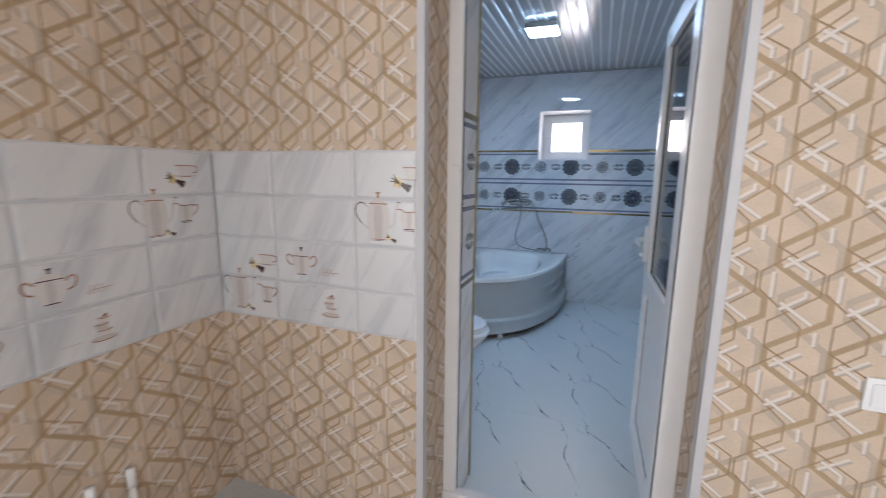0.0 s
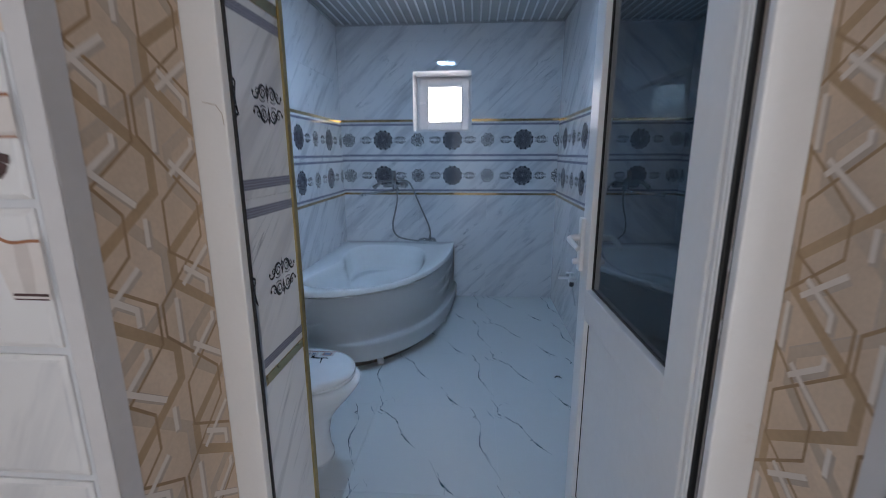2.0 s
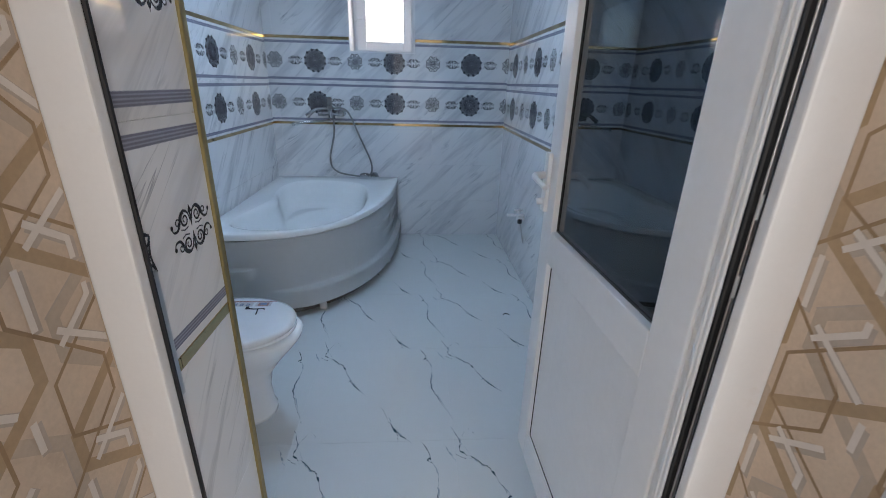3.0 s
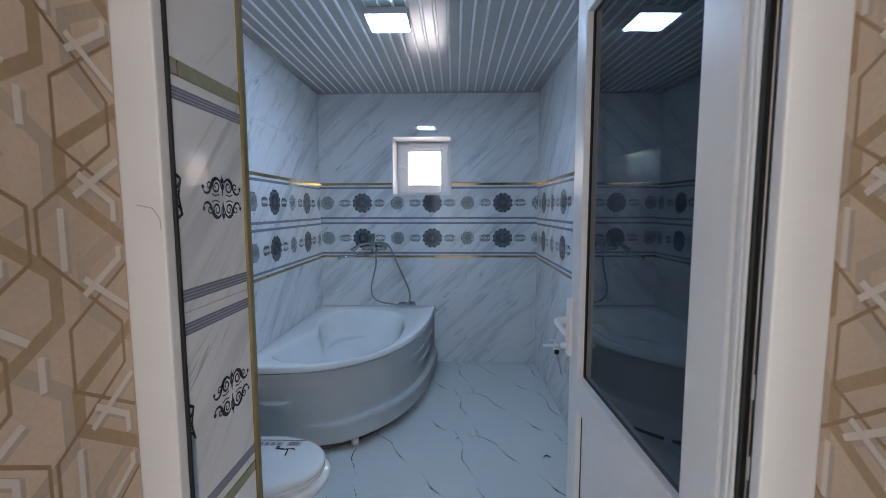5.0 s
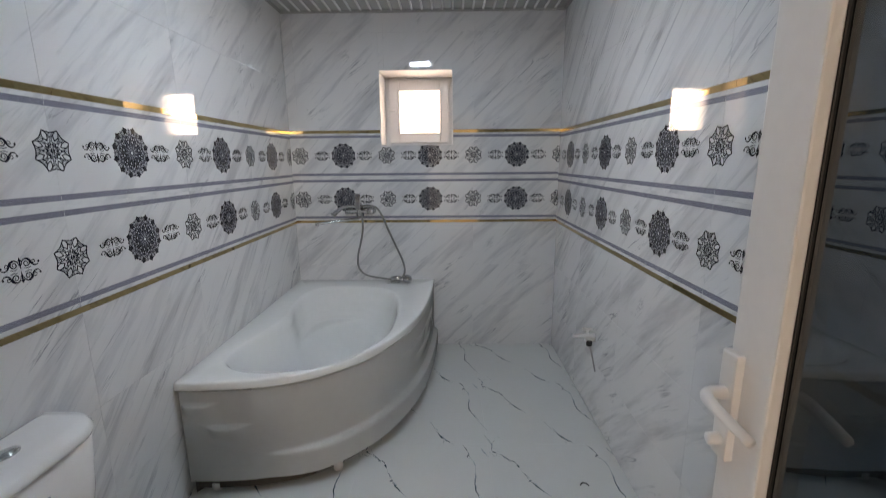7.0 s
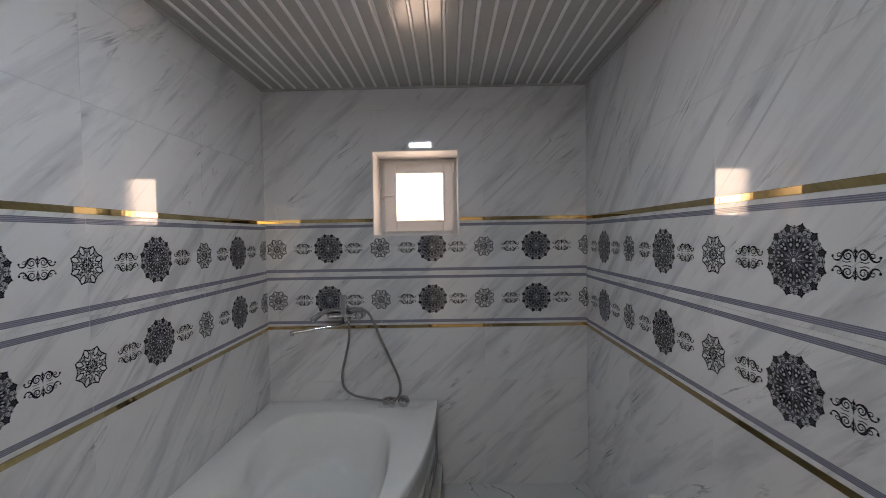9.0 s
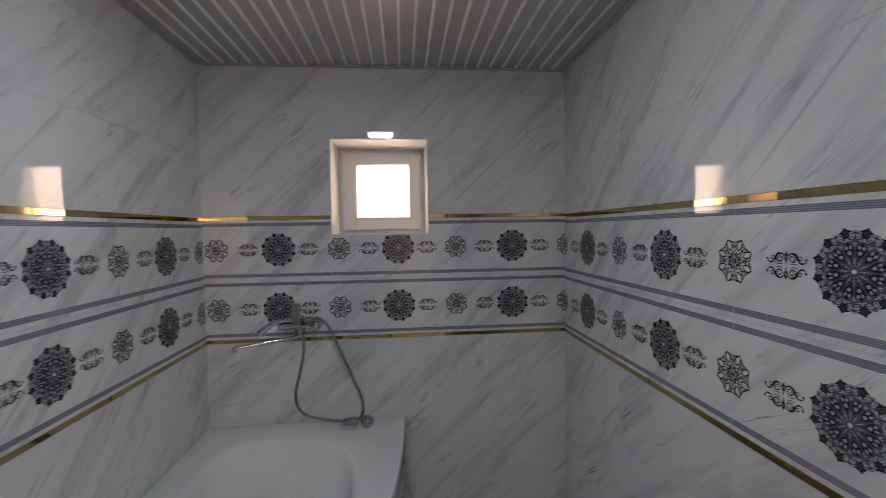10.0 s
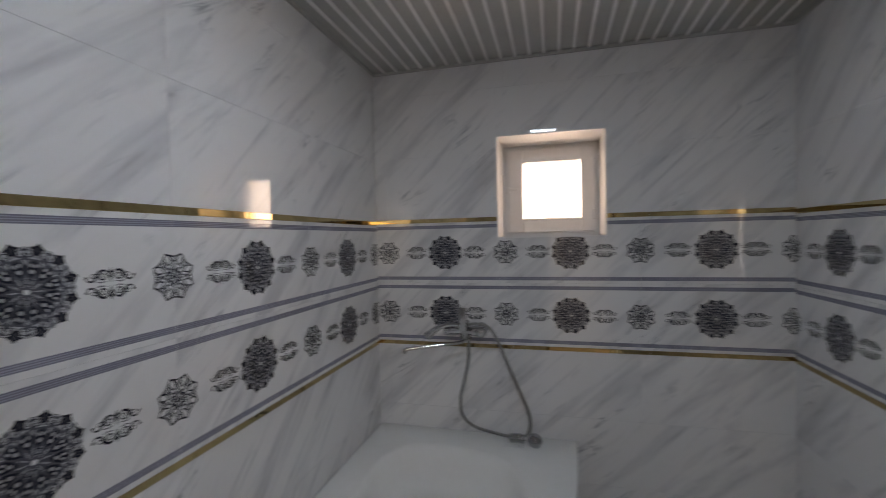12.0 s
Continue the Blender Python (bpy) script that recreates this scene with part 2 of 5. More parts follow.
def loft(rings, cap_low=True, cap_high=True, closed=True):
    """Skins rings of equally many points."""
    bm = bmesh.new()
    vs = [[bm.verts.new(p) for p in r] for r in rings]
    n = len(rings[0])
    for a, b in zip(vs, vs[1:]):
        for i in range(n if closed else n - 1):
            j = (i + 1) % n
            bm.faces.new((a[i], a[j], b[j], b[i]))
    if cap_low:
        bm.faces.new(vs[0][::-1])
    if cap_high:
        bm.faces.new(vs[-1])
    return bm


def lathe(profile, steps=24, m=Matrix()):
    """Turns (radius, height) points about z."""
    rings = [[m @ Vector((r * math.cos(2 * math.pi * i / steps), r * math.sin(2 * math.pi * i / steps), z)) for i in range(steps)] for r, z in profile]
    return loft(rings)


def smooth_line(pts, n=8, closed=False):
    """A rounded line through the points."""
    pts = [Vector(p) for p in pts]
    out = []
    k = len(pts)
    for i in range(k if closed else k - 1):
        if closed:
            p0, p1, p2, p3 = (pts[(i + d) % k] for d in (-1, 0, 1, 2))
        else:
            p0, p1, p2, p3 = pts[max(i - 1, 0)], pts[i], pts[i + 1], pts[min(i + 2, k - 1)]
        for s in range(n):
            t = s / n
            out.append(0.5 * (2 * p1 + (p2 - p0) * t + (2 * p0 - 5 * p1 + 4 * p2 - p3) * t * t + (3 * p1 - p0 - 3 * p2 + p3) * t ** 3))
    if not closed:
        out.append(pts[-1])
    return out


def tube(pts, r, steps=10, radii=None):
    rings = []
    side = None
    for i, p in enumerate(pts):
        d = (Vector(pts[min(i + 1, len(pts) - 1)]) - Vector(pts[max(i - 1, 0)])).normalized()
        if side is None:
            side = d.orthogonal().normalized()
        side = (side - d * side.dot(d)).normalized()
        up = d.cross(side)
        q = radii[i] if radii else r
        rings.append([Vector(p) + q * (math.cos(2 * math.pi * k / steps) * side + math.sin(2 * math.pi * k / steps) * up) for k in range(steps)])
    return loft(rings)


# ---- flat prints: polygons in a (u, v) plane, each with a material slot and a layer ----
def clip(poly, rect):
    u0, v0, u1, v1 = rect
    for axis, lim, sign in ((0, u0, 1), (0, u1, -1), (1, v0, 1), (1, v1, -1)):
        out = []
        for i, p in enumerate(poly):
            q = poly[(i + 1) % len(poly)]
            dp, dq = sign * (p[axis] - lim), sign * (q[axis] - lim)
            if dp >= 0:
                out.append(p)
            if (dp >= 0) != (dq >= 0):
                s = dp / (dp - dq)
                out.append((p[0] + s * (q[0] - p[0]), p[1] + s * (q[1] - p[1])))
        poly = out
        if len(poly) < 3:
            return None
    return poly


STROKES = [0]


def stroke(pts, width, slot, layer, taper=None, trim=False):
    """A line of quads with mitred joints."""
    out = []
    n = len(pts)
    sides = []
    STROKES[0] += 1
    layer += 0.07 * (STROKES[0] % 13)
    for i, p in enumerate(pts):
        a, b = pts[max(i - 1, 0)], pts[min(i + 1, n - 1)]
        d1 = Vector((p[0] - a[0], p[1] - a[1]))
        d2 = Vector((b[0] - p[0], b[1] - p[1]))
        d1 = d1.normalized() if d1.length > 1e-9 else d2.normalized()
        d2 = d2.normalized() if d2.length > 1e-9 else d1
        d = (d1 + d2).normalized() if (d1 + d2).length > 1e-6 else d1
        c = max(0.5, d.dot(d1))
        w = (taper[i] if taper else width) / 2 / c
        sides.append(((p[0] - d.y * w, p[1] + d.x * w), (p[0] + d.y * w, p[1] - d.x * w)))
    for (a, b), (c, d) in zip(sides, sides[1:]):
        out.append(([a, b, d, c], slot, layer))
    return out[1:-1] if trim else out


def fan(centre, pts, slot, layer):
    return [([centre, a, b], slot, layer) for a, b in zip(pts, pts[1:] + pts[:1])]


def oval(cu, cv, ru, rv, n=16, turn=0.0):
    c, s = math.cos(turn), math.sin(turn)
    return [(cu + ru * math.cos(2 * math.pi * i / n) * c - rv * math.sin(2 * math.pi * i / n) * s,
             cv + ru * math.cos(2 * math.pi * i / n) * s + rv * math.sin(2 * math.pi * i / n) * c) for i in range(n)]


def ring(cu, cv, r, width, slot, layer, n=14):
    p = oval(cu, cv, r, r, n)
    return stroke(p + [p[0]], width, slot, layer)


def moved(polys, du, dv):
    return [([(u + du, v + dv) for u, v in p], s, l) for p, s, l in polys]


def add_print(bm, polys, rect, depth=0.00018):
    """Lays the polygons just in front of the plane y = 0."""
    for poly, slot, layer in polys:
        lo = (min(p[0] for p in poly), min(p[1] for p in poly))
        hi = (max(p[0] for p in poly), max(p[1] for p in poly))
        if hi[0] <= rect[0] or lo[0] >= rect[2] or hi[1] <= rect[1] or lo[1] >= rect[3]:
            continue
        if lo[0] < rect[0] or hi[0] > rect[2] or lo[1] < rect[1] or hi[1] > rect[3]:
            poly = clip(poly, rect)
            if not poly:
                continue
        area = sum(a[0] * b[1] - b[0] * a[1] for a, b in zip(poly, poly[1:] + poly[:1]))
        if abs(area) < 1e-10:
            continue
        vs = [bm.verts.new((u, -depth * (layer + 1), v)) for u, v in (poly if area > 0 else poly[::-1])]
        f = bm.faces.new(vs)
        f.material_index = slot


# ---- plan ----
WEST, EAST, NORTH = 0.0, 1.855, 0.0
SOUTH, HALL = -2.95, -3.372
TOP = 2.315
HALL_FLOOR, HALL_TOP = 0.035, 2.6
HALL_WEST, HALL_EAST, HALL_SOUTH = -0.09, 3.2, -6.4
DOOR_L, DOOR_R, DOOR_TOP = 0.765, 1.563, 2.0
ROW0, ROW1, ROW2, ROW3 = 0.928, 0.946, 1.546, 1.566
WIN = (0.627, 1.465, 1.125, 1.954)

# ---- structure ----
floor = tagged(part("floor", boxes(((WEST - 0.1, -3.2, -0.1), (EAST + 0.1, NORTH + 0.1, -0.0019))), M_GROUT), "bathroom floor of white tiles with dark blue veins", "floor", kind="structure")
tagged(part("hall_floor", boxes(((HALL_WEST - 0.2, HALL_SOUTH - 0.2, -0.1), (HALL_EAST + 0.2, -3.2, HALL_FLOOR))), M_HALLFLOOR), "bare grey floor of the hall", "floor", kind="structure")
tagged(part("hall_ceiling", boxes(((HALL_WEST - 0.2, HALL_SOUTH - 0.2, HALL_TOP), (HALL_EAST + 0.2, -2.9, HALL_TOP + 0.1))), M_PLASTER), "plain white hall ceiling", "ceiling", kind="structure")
wall_north = tagged(part("wall_north", boxes(
    ((WEST - 0.3, 0.0019, -0.1), (WIN[0], 0.45, 2.6)), ((WIN[2], 0.0019, -0.1), (EAST + 0.3, 0.45, 2.6)),
    ((WIN[0], 0.0019, -0.1), (WIN[2], 0.45, WIN[1])), ((WIN[0], 0.0019, WIN[3]), (WIN[2], 0.45, 2.6))), M_PLASTER), "tiled bathroom wall with a small window", "wall", kind="structure")
wall_west = tagged(part("wall_west", boxes(((WEST - 0.2, SOUTH, -0.1), (WEST - 0.0019, 0.0019, 2.6))), M_GROUT), "tiled bathroom wall with patterned bands", "wall", kind="structure")
wall_east = tagged(part("wall_east", boxes(((EAST + 0.0019, SOUTH, -0.1), (EAST + 0.2, 0.0019, 2.6))), M_GROUT), "tiled bathroom wall with patterned bands", "wall", kind="structure")
wall_south = tagged(part("wall_south", boxes(
    ((HALL_WEST - 0.2, HALL, -0.1), (DOOR_L, SOUTH, 2.6)), ((DOOR_R, HALL, -0.1), (HALL_EAST, SOUTH, 2.6)),
    ((DOOR_L, HALL, DOOR_TOP), (DOOR_R, SOUTH, 2.6))), M_PAPERBASE), "thick papered wall round the bathroom doorway", "wall", kind="structure")
part("reveal_core", loft([[(DOOR_L - 0.002, -3.138, z), (0.802, -3.138, z), (0.802, SOUTH - 0.001, z), (DOOR_L - 0.002, SOUTH - 0.001, z)] for z in (-0.05, DOOR_TOP)]), M_GROUT, wall_south)
# the opening at y -6.26 to -5.14 is added for a hall fill lamp
wall_hall_west = tagged(part("wall_hall_west", boxes(
    ((HALL_WEST - 0.2, -5.14, -0.1), (HALL_WEST, HALL, 2.6)), ((HALL_WEST - 0.2, HALL_SOUTH, -0.1), (HALL_WEST, -6.26, 2.6)),
    ((HALL_WEST - 0.2, -6.26, -0.1), (HALL_WEST, -5.14, 0.59)), ((HALL_WEST - 0.2, -6.26, 2.21), (HALL_WEST, -5.14, 2.6))), M_PAPERBASE), "papered hall wall with a tiled splashback", "wall", kind="structure")
tagged(part("wall_hall_east", boxes(((HALL_EAST, HALL_SOUTH, -0.1), (HALL_EAST + 0.2, SOUTH, 2.6))), M_PAPERBASE), "plain papered hall wall", "wall", kind="structure")
# opening added for the other hall fill lamp; no window is known here
tagged(part("wall_hall_south", boxes(
    ((HALL_WEST - 0.2, HALL_SOUTH - 0.2, -0.1), (2.0, HALL_SOUTH, 2.6)), ((3.1, HALL_SOUTH - 0.2, -0.1), (HALL_EAST + 0.2, HALL_SOUTH, 2.6)),
    ((2.0, HALL_SOUTH - 0.2, -0.1), (3.1, HALL_SOUTH, 0.6)), ((2.0, HALL_SOUTH - 0.2, 2.2), (3.1, HALL_SOUTH, 2.6))), M_PLASTER), "unseen hall wall with an opening added for a fill lamp", "wall", kind="structure")
tagged(part("ground", boxes(((-60, -60, -0.4), (60, 60, -0.12))), M_HALLFLOOR), "bare ground outside the house", "ground", kind="structure")


def ceiling_mesh():
    """Slatted glossy boards that run along the room, each with a raised narrow rib."""
    bm = bmesh.new()
    pitch = 0.0662
    prof = [(0.0, 0.0), (0.004, -0.006), (0.0125, -0.006), (0.0165, 0.0), (pitch - 0.004, -0.0008), (pitch, 0.0)]
    x = WEST - 0.01
    pts = []
    while x < EAST + 0.01:
        pts += [(x + a, TOP + b + 0.003) for a, b in prof[:-1]]
        x += pitch
    front = [bm.verts.new((a, SOUTH, b)) for a, b in pts]
    back = [bm.verts.new((a, NORTH + 0.01, b)) for a, b in pts]
    for i in range(len(pts) - 1):
        f = bm.faces.new((front[i], front[i + 1], back[i + 1], back[i]))
        f.material_index = 1 if i % 5 in (0, 1, 2) else 0
    m = Matrix.Translation(((WEST + EAST) / 2, (SOUTH + NORTH) / 2, TOP + 0.06)) @ Matrix.Diagonal((EAST - WEST + 0.1, NORTH - SOUTH + 0.01, 0.08, 1))
    bmesh.ops.create_cube(bm, size=1, matrix=m)
    return bm


tagged(part("ceiling", ceiling_mesh(), [M_CEIL, M_RIB]), "glossy white slatted plastic ceiling", "ceiling", kind="structure")
trim = tagged(part("trim", boxes(
    ((WEST, -0.014, TOP - 0.012), (EAST, 0, TOP + 0.004)), ((WEST, SOUTH, TOP - 0.012), (WEST + 0.014, -0.014, TOP + 0.004)),
    ((EAST - 0.014, SOUTH, TOP - 0.012), (EAST, -0.014, TOP + 0.004)), bevel=0.003), M_CEIL), "narrow plastic trim round the ceiling", "trim", kind="structure")

# ---- printed decor of the wall tiles ----
SLOT_TILE, SLOT_INK, SLOT_MID, SLOT_PALE, SLOT_BAND, SLOT_KEY = range(6)
DECOR_MATERIALS = [M_TILE, M_INK, M_INK_MID, M_INK_PALE, M_BAND, M_BAND_DARK]


def polar(r, a):
    return (r * math.cos(a), r * math.sin(a))


def curl(cu, cv, r0, turns, start, sense=1, n=16):
    """A spiral that winds inward."""
    return [(cu + r0 * (1 - 0.75 * i / n) * math.cos(start + sense * 2 * math.pi * turns * i / n),
             cv + r0 * (1 - 0.75 * i / n) * math.sin(start + sense * 2 * math.pi * turns * i / n)) for i in range(n + 1)]


def drop(r0, r1, a, half, slot, layer):
    """A leaf that points outward along the angle a."""
    m = (r0 + r1) / 2
    pts = [polar(r1, a), polar(m + (r1 - m) * 0.35, a + half), polar(m - (m - r0) * 0.4, a + half * 0.9), polar(r0, a), polar(m - (m - r0) * 0.4, a - half * 0.9), polar(m + (r1 - m) * 0.35, a - half)]
    return fan(polar(m, a), pts, slot, layer)


def medallion(r):
    """A lace rosette: twelve dark pointed petals, lobes with paired curls, a dark inner star and a pale heart."""
    out = []
    n = 12
    edge = []
    for i in range(n * 12):
        a = 2 * math.pi * i / (n * 12) + math.pi / n
        s = abs((i % 12) / 6 - 1)
        tip = max(0.0, (s - 0.42) / 0.58) ** 1.25
        lobe = max(0.0, 1 - s / 0.5) ** 0.6
        edge.append(polar(r * (0.862 + 0.138 * tip + 0.058 * lobe), a))
    out += fan((0, 0), edge, SLOT_MID, 0)
    out += stroke(edge + edge[:1], r * 0.026, SLOT_INK, 1)
    for k in range(n):
        a = 2 * math.pi * k / n + math.pi / n
        b = a + math.pi / n
        out += drop(r * 0.74, r * 0.99, a, 0.18, SLOT_INK, 1)
        for w in (-0.05, 0.05):
            out += stroke([polar(r * 0.80, a + w), polar(r * 0.93, a + w * 0.35)], r * 0.016, SLOT_MID, 3)
        out += stroke([polar(r * 0.70, a + 0.25 * w) for w in (-0.6, -0.3, 0, 0.3, 0.6)], r * 0.026, SLOT_PALE, 3)
        out += fan(polar(r * 0.735, a), [(p[0], p[1]) for p in oval(*polar(r * 0.735, a), r * 0.03, r * 0.03, 8)], SLOT_PALE, 4)
        for s in (1, -1):
            c = polar(r * 0.785, b + s * 0.088)
            out += fan(c, oval(*c, r * 0.066, r * 0.066, 12), SLOT_INK, 2)
            out += stroke(curl(*c, r * 0.062, 1.4, b - s * 1.2, s, 14), r * 0.028, SLOT_PALE, 3)
        out += stroke([polar(r * 0.86, b - 0.16), polar(r * 0.895, b - 0.07), polar(r * 0.905, b), polar(r * 0.895, b + 0.07), polar(r * 0.86, b + 0.16)], r * 0.026, SLOT_PALE, 3)
        out += drop(r * 0.855, r * 0.90, b, 0.03, SLOT_INK, 4)
        out += drop(r * 0.28, r * 0.665, a, 0.235, SLOT_INK, 4)
        for s in (1, -1):
            out += drop(r * 0.50, r * 0.60, a + s * 0.085, 0.052, SLOT_PALE, 5)
        out += drop(r * 0.37, r * 0.475, a, 0.10, SLOT_PALE, 5)
        out += stroke([polar(r * 0.66, b - 0.05), polar(r * 0.575, b), polar(r * 0.66, b + 0.05)], r * 0.026, SLOT_PALE, 4)
        out += stroke([polar(r * 0.12, b), polar(r * 0.30, b)], r * 0.024, SLOT_PALE, 6)
    out += fan((0, 0), oval(0, 0, r * 0.27, r * 0.27, 24), SLOT_MID, 5)
    out += ring(0, 0, r * 0.265, r * 0.02, SLOT_INK, 6, 24) + ring(0, 0, r * 0.16, r * 0.016, SLOT_INK, 7, 18)
    out += fan((0, 0), oval(0, 0, r * 0.055, r * 0.055, 12), SLOT_TILE, 8)
    return out


def small_flower(r):
    """Eight open leaf petals tied by a dark scalloped outline, hatching between them and a dark heart."""
    out = []
    edge = []
    for k in range(8):
        a = 2 * math.pi * k / 8 + math.pi / 8
        b = a + math.pi / 8
        petal = [polar(r * 1.0, a), polar(r * 0.90, a + 0.115), polar(r * 0.76, a + 0.19), polar(r * 0.62, a + 0.15), polar(r * 0.50, a), polar(r * 0.62, a - 0.15), polar(r * 0.76, a - 0.19), polar(r * 0.90, a - 0.115)]
        out += stroke(petal + petal[:1], r * 0.058, SLOT_INK, 1)
        edge += [polar(r * 1.0, a), polar(r * 0.87, a + 0.22), polar(r * 0.83, b), polar(r * 0.87, b + math.pi / 8 - 0.22)]
        for w in (-0.13, -0.045, 0.045, 0.13):
            out += stroke([polar(r * 0.83, b + w), polar(r * 0.44, b + w * 0.8)], r * 0.030, SLOT_MID, 0)
        out += stroke([polar(r * 0.70, b - 0.19), polar(r * 0.62, b), polar(r * 0.70, b + 0.19)], r * 0.04, SLOT_INK, 2)
        out += drop(r * 0.16, r * 0.50, b, 0.30, SLOT_INK, 2)
        out += drop(r * 0.30, r * 0.44, b, 0.14, SLOT_TILE, 4)
        out += stroke([polar(r * 0.1, a), polar(r * 0.42, a)], r * 0.05, SLOT_MID, 1)
    out += stroke(edge + edge[:1], r * 0.060, SLOT_INK, 2)
    out += fan((0, 0), oval(0, 0, r * 0.12, r * 0.12, 10), SLOT_INK, 5)
    return out


def scrolls(w):
    """A pair of mirrored scroll ornaments, one above the other."""
    out = []
    for up in (1, -1):
        base = up * w * 0.155
        out += stroke([(0, base - up * w * 0.125), (0, base - up * w * 0.02), (0, base + up * w * 0.17)], 0, SLOT_INK, 1, [w * 0.012, w * 0.05, w * 0.012])
        for s in (1, -1):
            out += drop_at((s * w * 0.035, base + up * w * 0.05), (s * w * 0.012, base + up * w * 0.14), w * 0.018, SLOT_INK, 2)
            spiral = curl(s * w * 0.155, base + up * w * 0.005, w * 0.098, 1.45, math.pi / 2 * up, -s * up, 20)
            out += stroke(spiral, 0, SLOT_INK, 2, [w * (0.036 - 0.018 * i / 20) for i in range(21)])
            crown = smooth_line([(s * w * 0.03, base - up * w * 0.03, 0), (s * w * 0.06, base + up * w * 0.07, 0), (s * w * 0.155, base + up * w * 0.118, 0), (s * w * 0.25, base + up * w * 0.07, 0), (s * w * 0.285, base - up * w * 0.02, 0),
                                 (s * w * 0.345, base - up * w * 0.085, 0), (s * w * 0.43, base - up * w * 0.085, 0), (s * w * 0.478, base - up * w * 0.03, 0)], 5)
            m = len(crown) - 1
            out += stroke([(p.x, p.y) for p in crown], 0, SLOT_INK, 1, [w * (0.015 + 0.030 * math.sin(math.pi * i / m)) for i in range(m + 1)])
            out += stroke(curl(s * w * 0.335, base + up * w * 0.005, w * 0.068, 1.3, -math.pi / 2 * up, -s * up, 14), w * 0.020, SLOT_INK, 3)
            out += fan((s * w * 0.472, base - up * w * 0.012), oval(s * w * 0.472, base - up * w * 0.012, w * 0.030, w * 0.030, 10), SLOT_INK, 4)
            out += stroke([(s * w * 0.09, base - up * w * 0.105), (s * w * 0.19, base - up * w * 0.125), (s * w * 0.27, base - up * w * 0.10)], w * 0.020, SLOT_MID, 1)
    return out


def drop_at(a, b, half, slot, layer):
    """A slim leaf from a to b."""
    d = Vector((b[0] - a[0], b[1] - a[1]))
    q = Vector((-d.y, d.x)).normalized() * half
    mid = (a[0] + d.x * 0.4, a[1] + d.y * 0.4)
    return fan(mid, [a, (mid[0] + q.x, mid[1] + q.y), b, (mid[0] - q.x, mid[1] - q.y)], slot, layer)


def key_band(v, h):
    """A lilac band with parallel fine lines."""
    out = [([(0, v - h / 2), (0.6, v - h / 2), (0.6, v + h / 2), (0, v + h / 2)], SLOT_BAND, 0)]
    for s in (-0.40, -0.14, 0.14, 0.40):
        out.append(([(0, v + s * h - 0.0013), (0.6, v + s * h - 0.0013), (0.6, v + s * h + 0.0013), (0, v + s * h + 0.0013)], SLOT_KEY, 1))
    return out


DECOR = moved(medallion(0.0865), 0.3, 0.15) + moved(small_flower(0.059), 0, 0.15) + moved(small_flower(0.059), 0.6, 0.15)
DECOR += moved(scrolls(0.104), 0.152, 0.15) + moved(scrolls(0.104), 0.448, 0.15) + key_band(0.022, 0.0165) + key_band(0.278, 0.0165)


# the cut tiles of the door reveal show one pair of scrolls beside a cut flower
REVEAL = moved(scrolls(0.106), 0.112, 0.15) + moved(small_flower(0.059), -0.040, 0.15) + key_band(0.022, 0.0165) + key_band(0.278, 0.0165)
PRINTS = {"plain": (), "decor": DECOR, "reveal": REVEAL}
TILE_MESHES = {}


def tile_mesh(kind, u0, v0, u1, v1, materials, prints=(), thick=0.0018, ease=0.0004):
    """A tile, or the piece (u0, v0, u1, v1) cut from one, its face in the plane y = 0."""
    key = (kind, round(u0, 4), round(v0, 4), round(u1, 4), round(v1, 4))
    if key in TILE_MESHES:
        return TILE_MESHES[key]
    g = 0.0003
    bm = bmesh.new()
    rings = []
    for off, y in ((g, thick), (g, ease), (g + ease, 0.0)):
        rings.append([bm.verts.new((u, y, v)) for u, v in ((u0 + off, v0 + off), (u1 - off, v0 + off), (u1 - off, v1 - off), (u0 + off, v1 - off))])
    for a, b in zip(rings, rings[1:]):
        for i in range(4):
            bm.faces.new((a[i], a[(i + 1) % 4], b[(i + 1) % 4], b[i]))
    bm.faces.new(rings[2])
    add_print(bm, prints, (u0 + g + ease, v0 + g + ease, u1 - g - ease, v1 - g - ease))
    me = finish("tile", bm, materials)
    TILE_MESHES[key] = me
    return me


def spans(lo, hi, seam, width):
    """The tiles along a line from lo to hi with a joint at seam: start, cut from, cut to."""
    k = math.floor((lo - seam) / width + 1e-6)
    out = []
    while seam + k * width < hi - 1e-6:
        s = seam + k * width
        a, b = max(lo, s), min(hi, s + width)
        if b - a > 0.006:
            out.append((s, a - s, b - s))
        k += 1
    return out


ROWS = [("plain", 0.0, 0.309, 0.309), ("plain", 0.309, 0.309, 0.309), ("plain", 0.618, 0.309, 0.309),
        ("decor", ROW1, 0.3, 0.3), ("decor", ROW1 + 0.3, 0.3, 0.3),
        ("plain", ROW3, 0.309, 0.309), ("plain", ROW3 + 0.309, 0.309, 0.309), ("plain", ROW3 + 0.618, 0.309, TOP - ROW3 - 0.61)]


